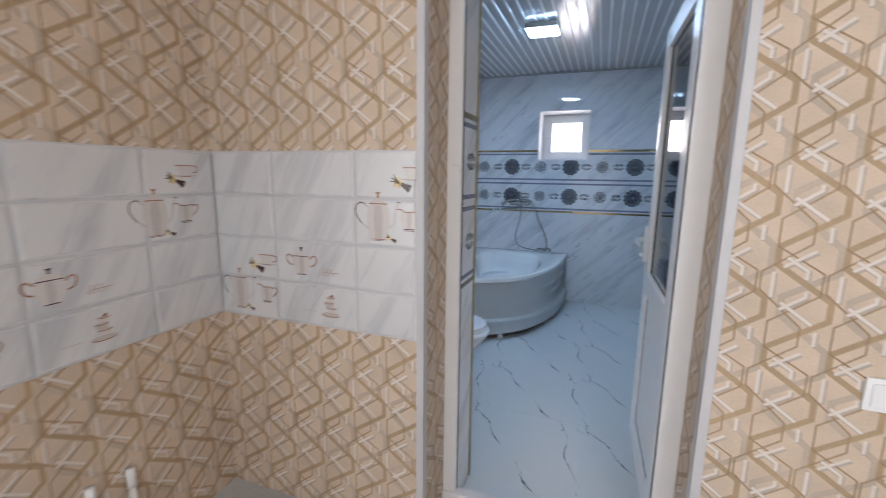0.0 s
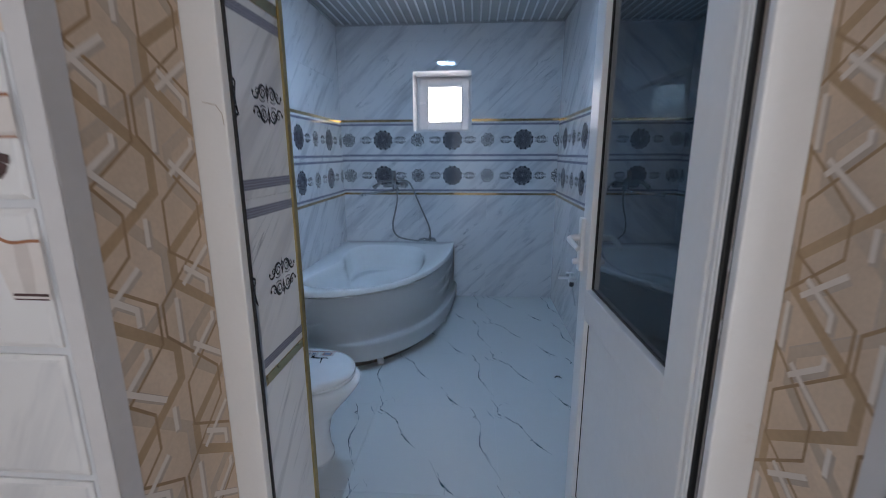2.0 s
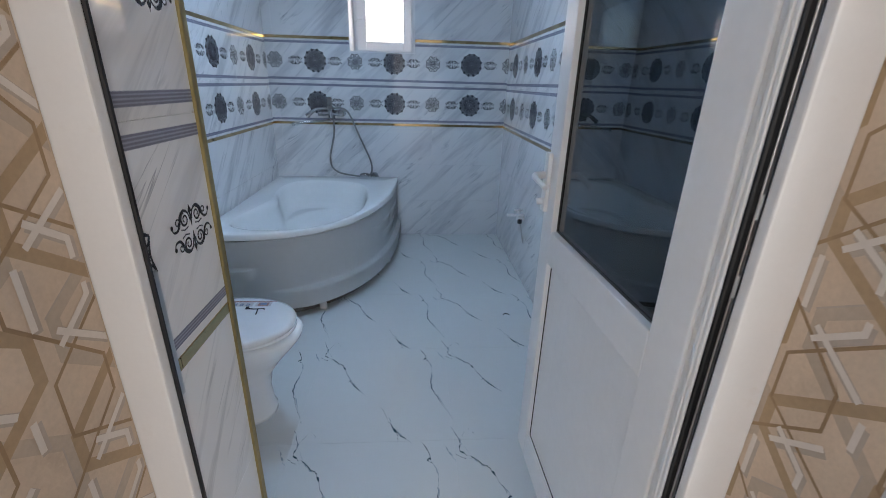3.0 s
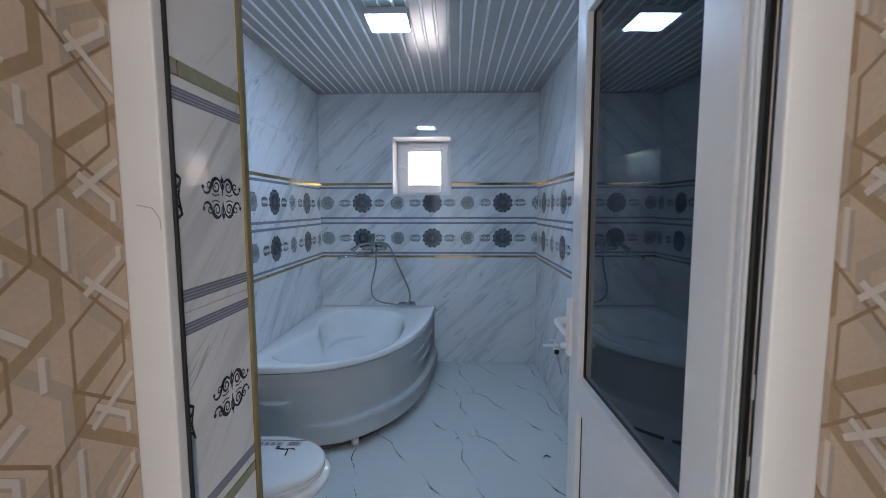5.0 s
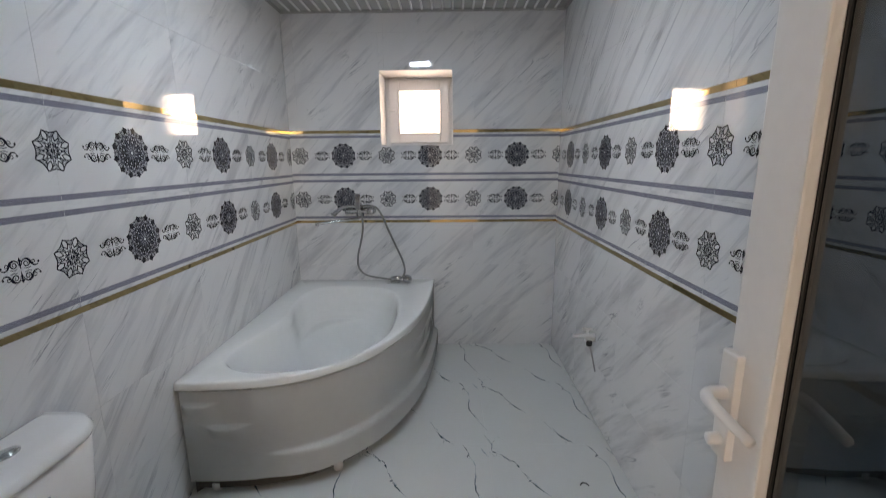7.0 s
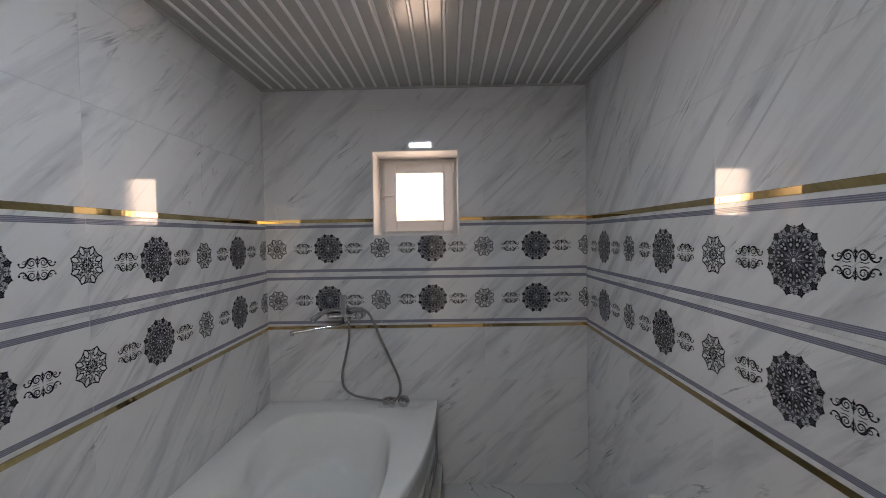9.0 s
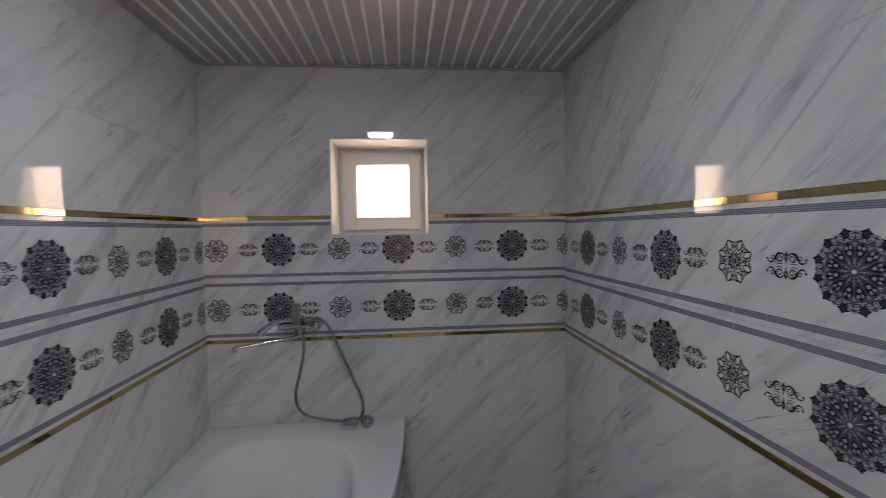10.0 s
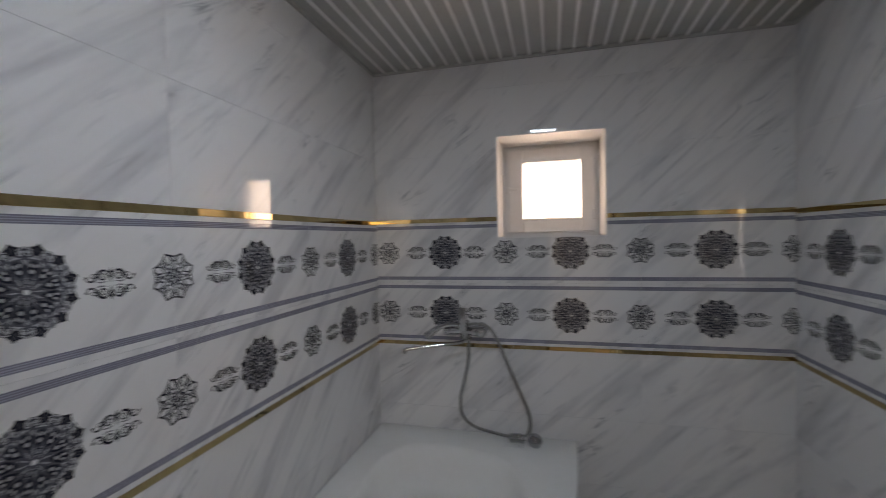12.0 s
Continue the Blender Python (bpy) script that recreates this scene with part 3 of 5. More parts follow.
def tile_wall(wall, length, seam, to_world, hole=None, shift=0.0, rows=ROWS, strip=True):
    """Tiles and gold strips over one wall; u runs to the viewer's right from 0 to length."""
    for kind, v, h, cut in rows:
        z = v + shift
        for s, a, b in spans(0, length, seam, 0.6):
            v0, v1 = max(0.0, -z), cut
            pieces = [(a, v0, b, v1)]
            if hole:
                hu0, hv0, hu1, hv1 = hole[0] - s, hole[1] - z, hole[2] - s, hole[3] - z
                if hu0 < b and hu1 > a and hv0 < v1 and hv1 > v0:
                    pieces = []
                    if hu0 > a:
                        pieces.append((a, v0, hu0, v1))
                    if hu1 < b:
                        pieces.append((hu1, v0, b, v1))
                    ca, cb = max(a, hu0), min(b, hu1)
                    if hv0 > v0:
                        pieces.append((ca, v0, cb, hv0))
                    if hv1 < v1:
                        pieces.append((ca, hv1, cb, v1))
            for p in pieces:
                if p[2] - p[0] < 0.006 or p[3] - p[1] < 0.006:
                    continue
                me = tile_mesh(kind, *p, [M_TILE] if kind == "plain" else DECOR_MATERIALS, PRINTS[kind])
                ob = new("tile", me)
                ob.parent = wall
                ob.matrix_local = to_world @ Matrix.Translation((s, 0, z))
    if not strip:
        return
    for z, h in ((ROW0, 0.018), (ROW2, 0.02)):
        for s, a, b in spans(0, length, seam + 0.02, 0.61):
            for p, q in ([(a, b)] if not hole or z < 1.4 else [(a, min(b, hole[0] - s)), (max(a, hole[2] - s), b)]):
                if q - p > 0.02:
                    ob = part("gold_strip", boxes(((p + 0.0006, -0.0015, 0), (q - 0.0006, 0.0075, h)), bevel=0.0007), M_GOLD, wall)
                    tilt = random.uniform(-0.5, 0.5)
                    ob.matrix_local = to_world @ pose(s, 0, z + shift, tilt, 0, 0)


# ---- bathroom window ----
window = tagged(new("window_1"), "small white plastic window set deep in the wall", "window", kind="structure")
wx0, wz0, wx1, wz1 = WIN
part("window_frame", boxes(((wx0, 0.27, wz0), (wx0 + 0.04, 0.33, wz1)), ((wx1 - 0.04, 0.27, wz0), (wx1, 0.33, wz1)),
                           ((wx0 + 0.04, 0.27, wz0), (wx1 - 0.04, 0.33, wz0 + 0.035)), ((wx0 + 0.04, 0.27, wz1 - 0.035), (wx1 - 0.04, 0.33, wz1)), bevel=0.003), M_PVC, window)
gx0, gz0, gx1, gz1 = 0.735, 1.562, 1.03, 1.858
sx0, sz0, sx1, sz1 = wx0 + 0.03, wz0 + 0.025, wx1 - 0.03, wz1 - 0.025
sash = part("sash", boxes(((sx0, 0.25, sz0), (gx0, 0.31, sz1)), ((gx1, 0.25, sz0), (sx1, 0.31, sz1)),
                          ((gx0, 0.25, sz0), (gx1, 0.31, gz0)), ((gx0, 0.25, gz1), (gx1, 0.31, sz1)), bevel=0.004, segments=2), M_PVC, window)
part("glazing_bead", boxes(((gx0 - 0.012, 0.244, gz0 - 0.012), (gx0, 0.27, gz1 + 0.012)), ((gx1, 0.244, gz0 - 0.012), (gx1 + 0.012, 0.27, gz1 + 0.012)),
                           ((gx0, 0.244, gz0 - 0.012), (gx1, 0.27, gz0)), ((gx0, 0.244, gz1), (gx1, 0.27, gz1 + 0.012)), bevel=0.002), M_PVC, sash)
pane = part("pane", boxes(((gx0 - 0.004, 0.28, gz0 - 0.004), (gx1 + 0.004, 0.286, gz1 + 0.004))), M_GLASS, window)
pane.visible_shadow = False
latch = part("window_handle", boxes(((wx0 + 0.012, 0.236, 1.70), (wx0 + 0.04, 0.252, 1.735)), ((wx0 + 0.03, 0.228, 1.711), (wx0 + 0.085, 0.24, 1.724)), bevel=0.003), M_PVC, window, "white plastic latch")
for z in (1.55, 1.86):
    part("hinge", boxes(((wx1 - 0.036, 0.238, z), (wx1 - 0.022, 0.25, z + 0.055)), bevel=0.003), M_PVC, window)
part("window_reveal", boxes(((wx0 - 0.001, -0.002, wz0 - 0.002), (wx0 + 0.005, 0.27, wz1)), ((wx1 - 0.005, -0.002, wz0 - 0.002), (wx1 + 0.001, 0.27, wz1)),
                            ((wx0 + 0.005, -0.002, wz0 - 0.002), (wx1 - 0.005, 0.27, wz0 + 0.005)), ((wx0 + 0.005, -0.002, wz1 - 0.005), (wx1 - 0.005, 0.27, wz1 + 0.001))), M_PVC, window, "white plastic lining of the window opening")
tagged(part("backdrop", boxes(((-1.5, 1.2, 0.2), (3.4, 1.22, 4.0))), M_OUTSIDE), "bright hazy daylight outside the window", "backdrop", kind="structure")


# ---- door frame and door ----
frame_thing = tagged(new("door_1"), "white plastic door frame with black seals", "door frame", kind="structure")
FL, FR = 0.816, 1.500
YL, YR = -3.165, -3.197
jamb = part("jamb", boxes(((DOOR_L, YL, HALL_FLOOR), (FL, YL + 0.018, 1.985)), ((DOOR_L, YL + 0.018, 0.0), (FL - 0.014, YL + 0.06, 1.985)), bevel=0.003, segments=2), M_PVC_CREAM, frame_thing, "cream-white jamb with scuffs")
scuff = bmesh.new()
add_print(scuff, stroke([(0.7840, 1.3490), (0.8030, 1.3450), (0.8110, 1.3330), (0.8120, 1.3190)], 0.0011, 0, 1), (-9, -9, 9, 9), 0.0002)
scuff.transform(Matrix.Translation((0, YL - 0.0003, 0)))
part("hairline_scuff", scuff, M_SHADE, jamb, "thin scratch in the paint")
part("seal", boxes(((FL - 0.012, YL + 0.019, 0.02), (FL + 0.001, YL + 0.027, 1.93)), bevel=0.002), M_RUBBER, frame_thing, "black rubber seal")
part("strike_plate", boxes(((FL - 0.014, YL + 0.030, 0.86), (FL - 0.004, YL + 0.042, 1.04)), bevel=0.001), M_METAL, frame_thing, "metal strike plate")
part("jamb", boxes(((FR, YR, HALL_FLOOR), (DOOR_R, YR + 0.016, 1.985)), ((FR + 0.018, YR + 0.016, 0.0), (DOOR_R, YR + 0.085, 1.985)), bevel=0.003, segments=2), M_PVC_CREAM, frame_thing)
for x, y, d in ((FR + 0.003, YR + 0.0165, 0.0065), (FR, YR + 0.0345, 0.0075)):
    part("seal", boxes(((x, y, 0.05), (FR + 0.019, y + d, 1.93)), bevel=0.002), M_RUBBER, frame_thing, "black rubber seal")
part("hinge_profile", boxes(((FR - 0.001, YR + 0.0425, 0.05), (FR + 0.019, YR + 0.0500, 1.93)), ((FR + 0.001, YR + 0.0500, 0.05), (FR + 0.019, YR + 0.0520, 1.93)), ((FR - 0.001, YR + 0.0520, 0.05), (FR + 0.019, YR + 0.0595, 1.93)), bevel=0.0015), M_PVC, frame_thing, "white grooved profile")
rail = part("metal_track", boxes(((FR + 0.007, YR + 0.0232, 0.05), (FR + 0.019, YR + 0.0268, 1.93)), ((FR + 0.011, YR + 0.0268, 0.05), (FR + 0.019, YR + 0.0308, 1.93)), ((FR + 0.007, YR + 0.0308, 0.05), (FR + 0.019, YR + 0.0343, 1.93)), bevel=0.001), M_METAL, frame_thing, "grooved hinge track")
for z in (0.28, 0.36, 1.02, 1.12, 1.66, 1.74):
    part("hinge_plate", boxes(((FR + 0.0065, YR + 0.0255, z), (FR + 0.014, YR + 0.0322, z + 0.03)), bevel=0.001), M_PVC, rail)
part("door_head", boxes(((DOOR_L, YR, 1.93), (DOOR_R, YR + 0.07, 1.998)), bevel=0.003), M_PVC_CREAM, frame_thing)
part("sill", boxes(((DOOR_L, YR + 0.02, 0.0), (DOOR_R, YR + 0.07, 0.075)), bevel=0.004), M_PVC_CREAM, frame_thing)

LEAF = -0.66
door = tagged(new("door_leaf"), "open white plastic door with dark upper glass", "door")
door.matrix_world = pose(1.503, -3.118, 0, 0, 0, 1.3)
# local: y runs from the hinge to the free edge, x through the leaf
Y0, Y1, ZB, ZT = 0.0, 0.665, 0.085, 1.915
GY0, GY1, GZ0, GZ1 = 0.086, 0.588, 0.888, 1.835
PZ0, PZ1 = 0.175, 0.795
T = 0.058
for nm, lo, hi in (("stile", (0, Y0, ZB), (T, GY0, ZT)), ("stile", (0, GY1, ZB), (T, Y1, ZT)), ("top_rail", (0, GY0, GZ1), (T, GY1, ZT)),
                   ("middle_rail", (0, GY0, PZ1), (T, GY1, GZ0)), ("bottom_rail", (0, GY0, ZB), (T, GY1, PZ0))):
    part(nm, boxes((lo, hi), bevel=0.0035, segments=2), M_PVC, door)
part("hinge_flange", boxes(((0.004, -0.011, ZB), (0.018, -0.001, ZT)), ((0.008, -0.019, ZB), (0.018, -0.011, ZT)), bevel=0.002, segments=2), M_PVC, door)


def bead(x0, x1, a, b, c, d, w):
    return boxes(((x0, a, c), (x1, a + w, d)), ((x0, b - w, c), (x1, b, d)), ((x0, a + w, c), (x1, b - w, c + w)), ((x0, a + w, d - w), (x1, b - w, d)), bevel=0.0015)


part("glazing_seal", bead(0.0155, 0.0285, GY0, GY1, GZ0, GZ1, 0.0045), M_RUBBER, door, "black glazing seal")
glass_ob = part("pane", boxes(((0.019, GY0 + 0.002, GZ0 + 0.002), (0.025, GY1 - 0.002, GZ1 - 0.002))), M_DOORGLASS, door, "dark tinted glass pane")
glass_ob.visible_shadow = False
part("panel_seal", bead(0.013, T - 0.013, GY0, GY1, PZ0, PZ1, 0.004), M_RUBBER, door, "black panel seal")


def ribbed(y0, y1, z0, z1, x):
    """A panel with shallow upright grooves."""
    bm = bmesh.new()
    pts = []
    n = 10
    w = (y1 - y0) / n
    for i in range(n):
        pts += [(y0 + i * w + 0.002, x), (y0 + (i + 1) * w - 0.002, x), (y0 + (i + 1) * w, x + 0.0004)]
    lo = [bm.verts.new((b, a, z0)) for a, b in pts]
    hi = [bm.verts.new((b, a, z1)) for a, b in pts]
    for i in range(len(pts) - 1):
        bm.faces.new((lo[i], lo[i + 1], hi[i + 1], hi[i]))
    bmesh.ops.create_cube(bm, size=1, matrix=Matrix.Translation((x + 0.012, (y0 + y1) / 2, (z0 + z1) / 2)) @ Matrix.Diagonal((0.02, y1 - y0, z1 - z0, 1)))
    return bm


part("lower_panel", ribbed(GY0 + 0.005, GY1 - 0.004, PZ0 + 0.004, PZ1 - 0.004, 0.015), M_PVC, door, "ribbed white plastic panel")
hy = 0.649
for side in (-1, 1):
    x = 0 if side < 0 else T
    handle = part("door_handle", boxes(((min(x, x + side * 0.013), hy - 0.016, 0.93), (max(x, x + side * 0.013), hy + 0.016, 1.092)), bevel=0.004, segments=2), M_PVC, door, "white lever handle on a long plate")
    line = smooth_line([(x + side * 0.004, hy, 1.03), (x + side * 0.030, hy, 1.031), (x + side * 0.045, hy - 0.012, 1.030), (x + side * 0.045, hy - 0.05, 1.024), (x + side * 0.040, hy - 0.092, 1.016)], 6)
    part("lever", tube(line, 0.009, 10, [0.0105 - 0.004 * i / len(line) for i in range(len(line))]), M_PVC, handle, smooth=True)
    part("lock_cylinder", lathe([(0.004, 0.022), (0.009, 0.020), (0.0095, 0.0), (0.009, 0.0)][::-1], 14, Matrix.Translation((x + side * 0.008, hy, 0.958)) @ pose(0, 0, 0, 0, 90 * side, 0)), M_PVC, handle, smooth=True)
for z in (0.3, 1.1, 1.7):
    part("hinge", lathe([(0.0, 0), (0.008, 0), (0.008, 0.07), (0.0, 0.07)][1:3], 12, Matrix.Translation((0.026, -0.03, z))), M_PVC, door, smooth=True)

# white corner profiles at the doorway's hall edges
for x, s in ((DOOR_L, -1), (DOOR_R, 1)):
    a, b = sorted((x - s * 0.0025, x + s * 0.024))
    c, d = sorted((x - s * 0.0025, x))
    tagged(part("corner_profile", boxes(((a, HALL - 0.0035, HALL_FLOOR), (b, HALL - 0.0005, DOOR_TOP)), ((c, HALL - 0.0035, HALL_FLOOR), (d, HALL + 0.027, DOOR_TOP)), bevel=0.0008), M_PROFILE), "white plastic corner profile on the doorway edge", "corner profile", group="corner profiles", kind="structure")
# gold edging where the tiled reveal meets the bathroom
REV = 0.810
tagged(part("gold_edging", boxes(((REV - 0.004, SOUTH - 0.012, 0), (REV + 0.004, SOUTH + 0.004, DOOR_TOP)), ((REV - 0.02, SOUTH + 0.001, 0), (REV + 0.004, SOUTH + 0.005, DOOR_TOP)), bevel=0.0015), M_GOLD_DULL), "gold metal edging on the tiled doorway corner", "edging", kind="structure")

# ---- bathtub ----
tub = thing("bathtub", (0.45, -0.7, 0), "white acrylic asymmetric corner bathtub with curved apron", "bathtub")
RIM = 0.512
curve_pts = [(0.983, -0.004), (0.98, -0.14), (0.966, -0.40), (0.932, -0.68), (0.866, -0.94), (0.757, -1.17), (0.61, -1.34), (0.46, -1.435), (0.30, -1.482), (0.15, -1.497), (0.004, -1.50)]
curve = smooth_line([(x, y, 0) for x, y in curve_pts], 5)
outer = [Vector((0.004, -0.004, 0))] + [Vector((0.004 + 0.979 * i / 10, -0.004, 0)) for i in range(1, 10)] + curve + [Vector((0.004, -1.5 + 1.496 * i / 14, 0)) for i in range(1, 14)]
basin_pts = [(0.66, -0.25), (0.755, -0.40), (0.80, -0.64), (0.802, -0.86), (0.783, -1.015), (0.73, -1.15), (0.656, -1.274), (0.551, -1.363), (0.444, -1.402), (0.32, -1.415), (0.208, -1.396), (0.119, -1.33), (0.10, -1.218),
             (0.118, -1.10), (0.152, -0.934), (0.178, -0.77), (0.146, -0.556), (0.150, -0.33), (0.25, -0.195), (0.459, -0.188)]
basin = smooth_line([(x, y, 0) for x, y in basin_pts], 6, True)


def inset(line, d, centre=(0.45, -0.75)):
    """Moves the points of a loop inward by d."""
    out = []
    n = len(line)
    for i, p in enumerate(line):
        t = (line[(i + 1) % n] - line[i - 1])
        nrm = Vector((-t.y, t.x, 0)).normalized()
        if nrm.dot(Vector((*centre, 0)) - p) < 0:
            nrm = -nrm
        out.append(p + nrm * d)
    return out


def tub_shell():
    bm = bmesh.new()
    o = [bm.verts.new((p.x, p.y, RIM)) for p in inset(outer, 0.010)]
    # a ledge between the outer edge and the basin, joined by angle
    c = Vector((0.45, -0.78, 0))
    ang = lambda p: math.atan2(p.y - c.y, p.x - c.x)
    n = 120
    def at(loop, a):
        best = None
        for i in range(len(loop)):
            p, q = loop[i] - c, loop[(i + 1) % len(loop)] - c
            d = Vector((math.cos(a), math.sin(a), 0))
            den = d.x * (q.y - p.y) - d.y * (q.x - p.x)
            if abs(den) < 1e-9:
                continue
            t = (p.x * (q.y - p.y) - p.y * (q.x - p.x)) / den
            s = (p.x * d.y - p.y * d.x) / den
            if t > 0 and -1e-6 <= s <= 1 + 1e-6 and (best is None or t > best):
                best = t
        return c + Vector((math.cos(a), math.sin(a), 0)) * best
    for v in o:
        bm.verts.remove(v)
    corners = [ang(p) for p in (Vector((0.004, -0.004, 0)), Vector((0.983, -0.004, 0)), Vector((0.004, -1.5, 0)))]
    angles = sorted([2 * math.pi * i / n - math.pi for i in range(n)] + corners)
    edge = [at(outer, a) for a in angles]
    inn = [at(basin, a) for a in angles]
    rings = []
    for d, z in ((0.0, RIM - 0.036), (0.0, RIM - 0.010), (0.003, RIM - 0.003), (0.010, RIM)):
        rings.append([(p + (c - p).normalized() * d * 1.15, z) for p in edge])
    rings.append([(p + (q - p) * 0.55, RIM - 0.001) for p, q in zip(edge, inn)])
    for d, z in ((-0.012, RIM), (0.0, RIM - 0.003), (0.010, RIM - 0.012), (0.022, RIM - 0.035)):
        rings.append([(p + (c - p).normalized() * d, z) for p in inn])
    # the basin narrows downward; a raised seat fills its far corner, with a ridge along the seat's edge
    low, seat_a, seat_b = Vector((0.47, -0.86, 0)), Vector((0.17, -0.80, 0)), Vector((0.50, -0.33, 0))
    along = (seat_b - seat_a).normalized()
    side = Vector((-along.y, along.x, 0))
    for k in range(26):
        f = 0.93 - 0.90 * k / 25
        z = 0.115 + 0.305 * max(0.0, (f - 0.52) / 0.41) ** 1.5 + 0.03 * max(0.0, (f - 0.2) / 0.73) ** 2
        ring_pts = []
        for p in inn:
            q = low + (p - low) * f
            s = (q - seat_a).dot(side) + 0.02 * math.sin((q - seat_a).dot(along) * 14)
            h = max(0.0, min(1.0, (s + 0.10) / 0.17))
            h = h * h * (3 - 2 * h)
            zz = z + max(0.0, 0.325 - z) * h
            zz += 0.004 * math.exp(-((s - 0.03) / 0.028) ** 2) * max(0.0, min(1.0, (0.40 - zz) / 0.05))
            ring_pts.append((q, min(zz, 0.475)))
        rings.append(ring_pts)
    vs = [[bm.verts.new((p.x, p.y, z)) for p, z in r] for r in rings]
    for a, b in zip(vs, vs[1:]):
        for i in range(len(a)):
            j = (i + 1) % len(a)
            bm.faces.new((a[i], a[j], b[j], b[i]))
    bm.faces.new(vs[-1])
    bmesh.ops.remove_doubles(bm, verts=bm.verts, dist=0.0002)
    return bm


def local(ob, parent):
    ob.matrix_parent_inverse = Matrix.Translation(parent.location).inverted()
    return ob


shell = local(part("shell", tub_shell(), M_ACRYL, tub, "glossy white basin with a wide rim", True), tub)


def apron():
    """The curved front panel, with a swelling band along its foot and soft dents near its ends."""
    line = smooth_line([(x, y, 0) for x, y in curve_pts[:-1]] + [(0.016, -1.5, 0)], 12)
    n = len(line)
    zs = [0.469, 0.465] + [0.461 - 0.004 * i for i in range(101)] + [0.058]
    rings = []
    for z in zs:
        r = []
        for i, p in enumerate(line):
            t = line[min(i + 1, n - 1)] - line[max(i - 1, 0)]
            nrm = Vector((t.y, -t.x, 0)).normalized()
            if nrm.dot(p - Vector((0.4, -0.6, 0))) < 0:
                nrm = -nrm
            u = i / (n - 1)
            fade = max(0.0, min(1.0, (0.78 - u) / 0.12)) * min(1.0, u / 0.06)
            step = 0.5 + 0.5 * math.tanh((0.165 + 0.03 * (u - 0.5) - z) / 0.006)
            d = -0.004 + 0.031 * step * fade - (0.002 if z > 0.467 else 0.0) - 0.006 * max(0, (0.30 - z)) - 0.004 * math.exp(-((z - 0.2) / 0.05) ** 2) * fade
            for uc, zc, wu, high in ((0.945, 0.415, 0.040, 0.026), (0.872, 0.315, 0.046, 0.028), (0.34, 0.37, 0.06, 0.011), (0.27, 0.29, 0.06, 0.011), (0.20, 0.38, 0.05, 0.011)):
                d += high * math.exp(-((u - uc) / wu) ** 4) * (math.exp(-((zc - z) / 0.055) ** 2) if z < zc else math.exp(-((z - zc) / 0.004) ** 2))
            if z <= 0.06:
                d -= 0.004
            r.append(p + nrm * d + Vector((0, 0, z)))
        rings.append(r)
    bm = loft(rings, False, False, False)
    solid = bmesh.ops.solidify(bm, geom=bm.faces[:], thickness=0.004)
    return bm


# added skirt whose dark colour plays the shade in the gap below the apron
local(part("shade_skirt", loft([[Vector((p.x, p.y, z)) for p in inset(outer, 0.030)] for z in (0.010, 0.080)]), M_TUBSHADE, tub, "dark recessed skirt added for the shade under the tub"), tub)
local(part("apron", apron(), M_ACRYL, tub, "curved white front panel with a raised foot band", True), tub)
for x, y in ((0.10, -1.455), (0.585, -1.335), (0.925, -0.63), (0.945, -0.10), (0.08, -0.1)):
    local(part("foot", lathe([(0.022, 0), (0.022, 0.03), (0.012, 0.03), (0.012, 0.14)], 14, Matrix.Translation((x, y, 0))), M_PVC, tub, "white adjustable foot", True), tub)

# ---- bath mixer with its long spout and hose ----
mixer = thing("bath_mixer", (0.47, -0.05, 1.02), "chrome wall-mounted bath mixer with long swivel spout", "mixer tap")


def to(ob, parent):
    ob.matrix_parent_inverse = Matrix.Translation(parent.location).inverted()
    return ob


to(part("body", lathe([(0.0, -0.10), (0.022, -0.10), (0.026, -0.09), (0.026, -0.05), (0.021, -0.03), (0.021, 0.03), (0.026, 0.05), (0.026, 0.09), (0.022, 0.10), (0.0, 0.10)][1:-1], 20, pose(0.47, -0.058, 1.022, 0, 90, 0)), M_CHROME, mixer, smooth=True), mixer)
for x in (0.395, 0.545):
    to(part("wall_flange", lathe([(0.03, 0.0), (0.032, 0.004), (0.018, 0.014), (0.014, 0.05)], 18, pose(x, -0.002, 1.022, 90, 0, 0)), M_CHROME, mixer, smooth=True), mixer)
to(part("cartridge", lathe([(0.024, -0.045), (0.024, 0.03), (0.020, 0.04), (0.012, 0.044)], 18, pose(0.47, -0.06, 1.03)), M_CHROME, mixer, smooth=True), mixer)
to(part("lever", boxes(((0.452, -0.118, 1.045), (0.492, -0.06, 1.062)), ((0.454, -0.124, 1.03), (0.490, -0.108, 1.142)), bevel=0.005, segments=2), M_CHROME, mixer, "broad upright chrome lever"), mixer)
spout = [(0.468, -0.062, 1.0), (0.466, -0.066, 0.975), (0.44, -0.08, 0.966), (0.34, -0.118, 0.958), (0.22, -0.163, 0.948), (0.205, -0.168, 0.944)]
to(part("spout", tube(smooth_line(spout, 5), 0.0085), M_CHROME, mixer, "long thin chrome spout", True), mixer)
to(part("spout_nozzle", lathe([(0.009, 0.0), (0.0115, 0.002), (0.0115, 0.022), (0.009, 0.024)], 14, pose(0.200, -0.170, 0.928)), M_CHROME, mixer, smooth=True), mixer)
arm = smooth_line([(0.46, -0.085, 1.052), (0.41, -0.092, 1.056), (0.36, -0.098, 1.045), (0.315, -0.10, 1.015), (0.292, -0.10, 0.995)], 5)
to(part("hand_shower", tube(arm, 0.01, 12, [0.010 + 0.012 * (i / (len(arm) - 1)) ** 2 for i in range(len(arm))]), M_CHROME, mixer, "slim chrome hand shower", True), mixer)
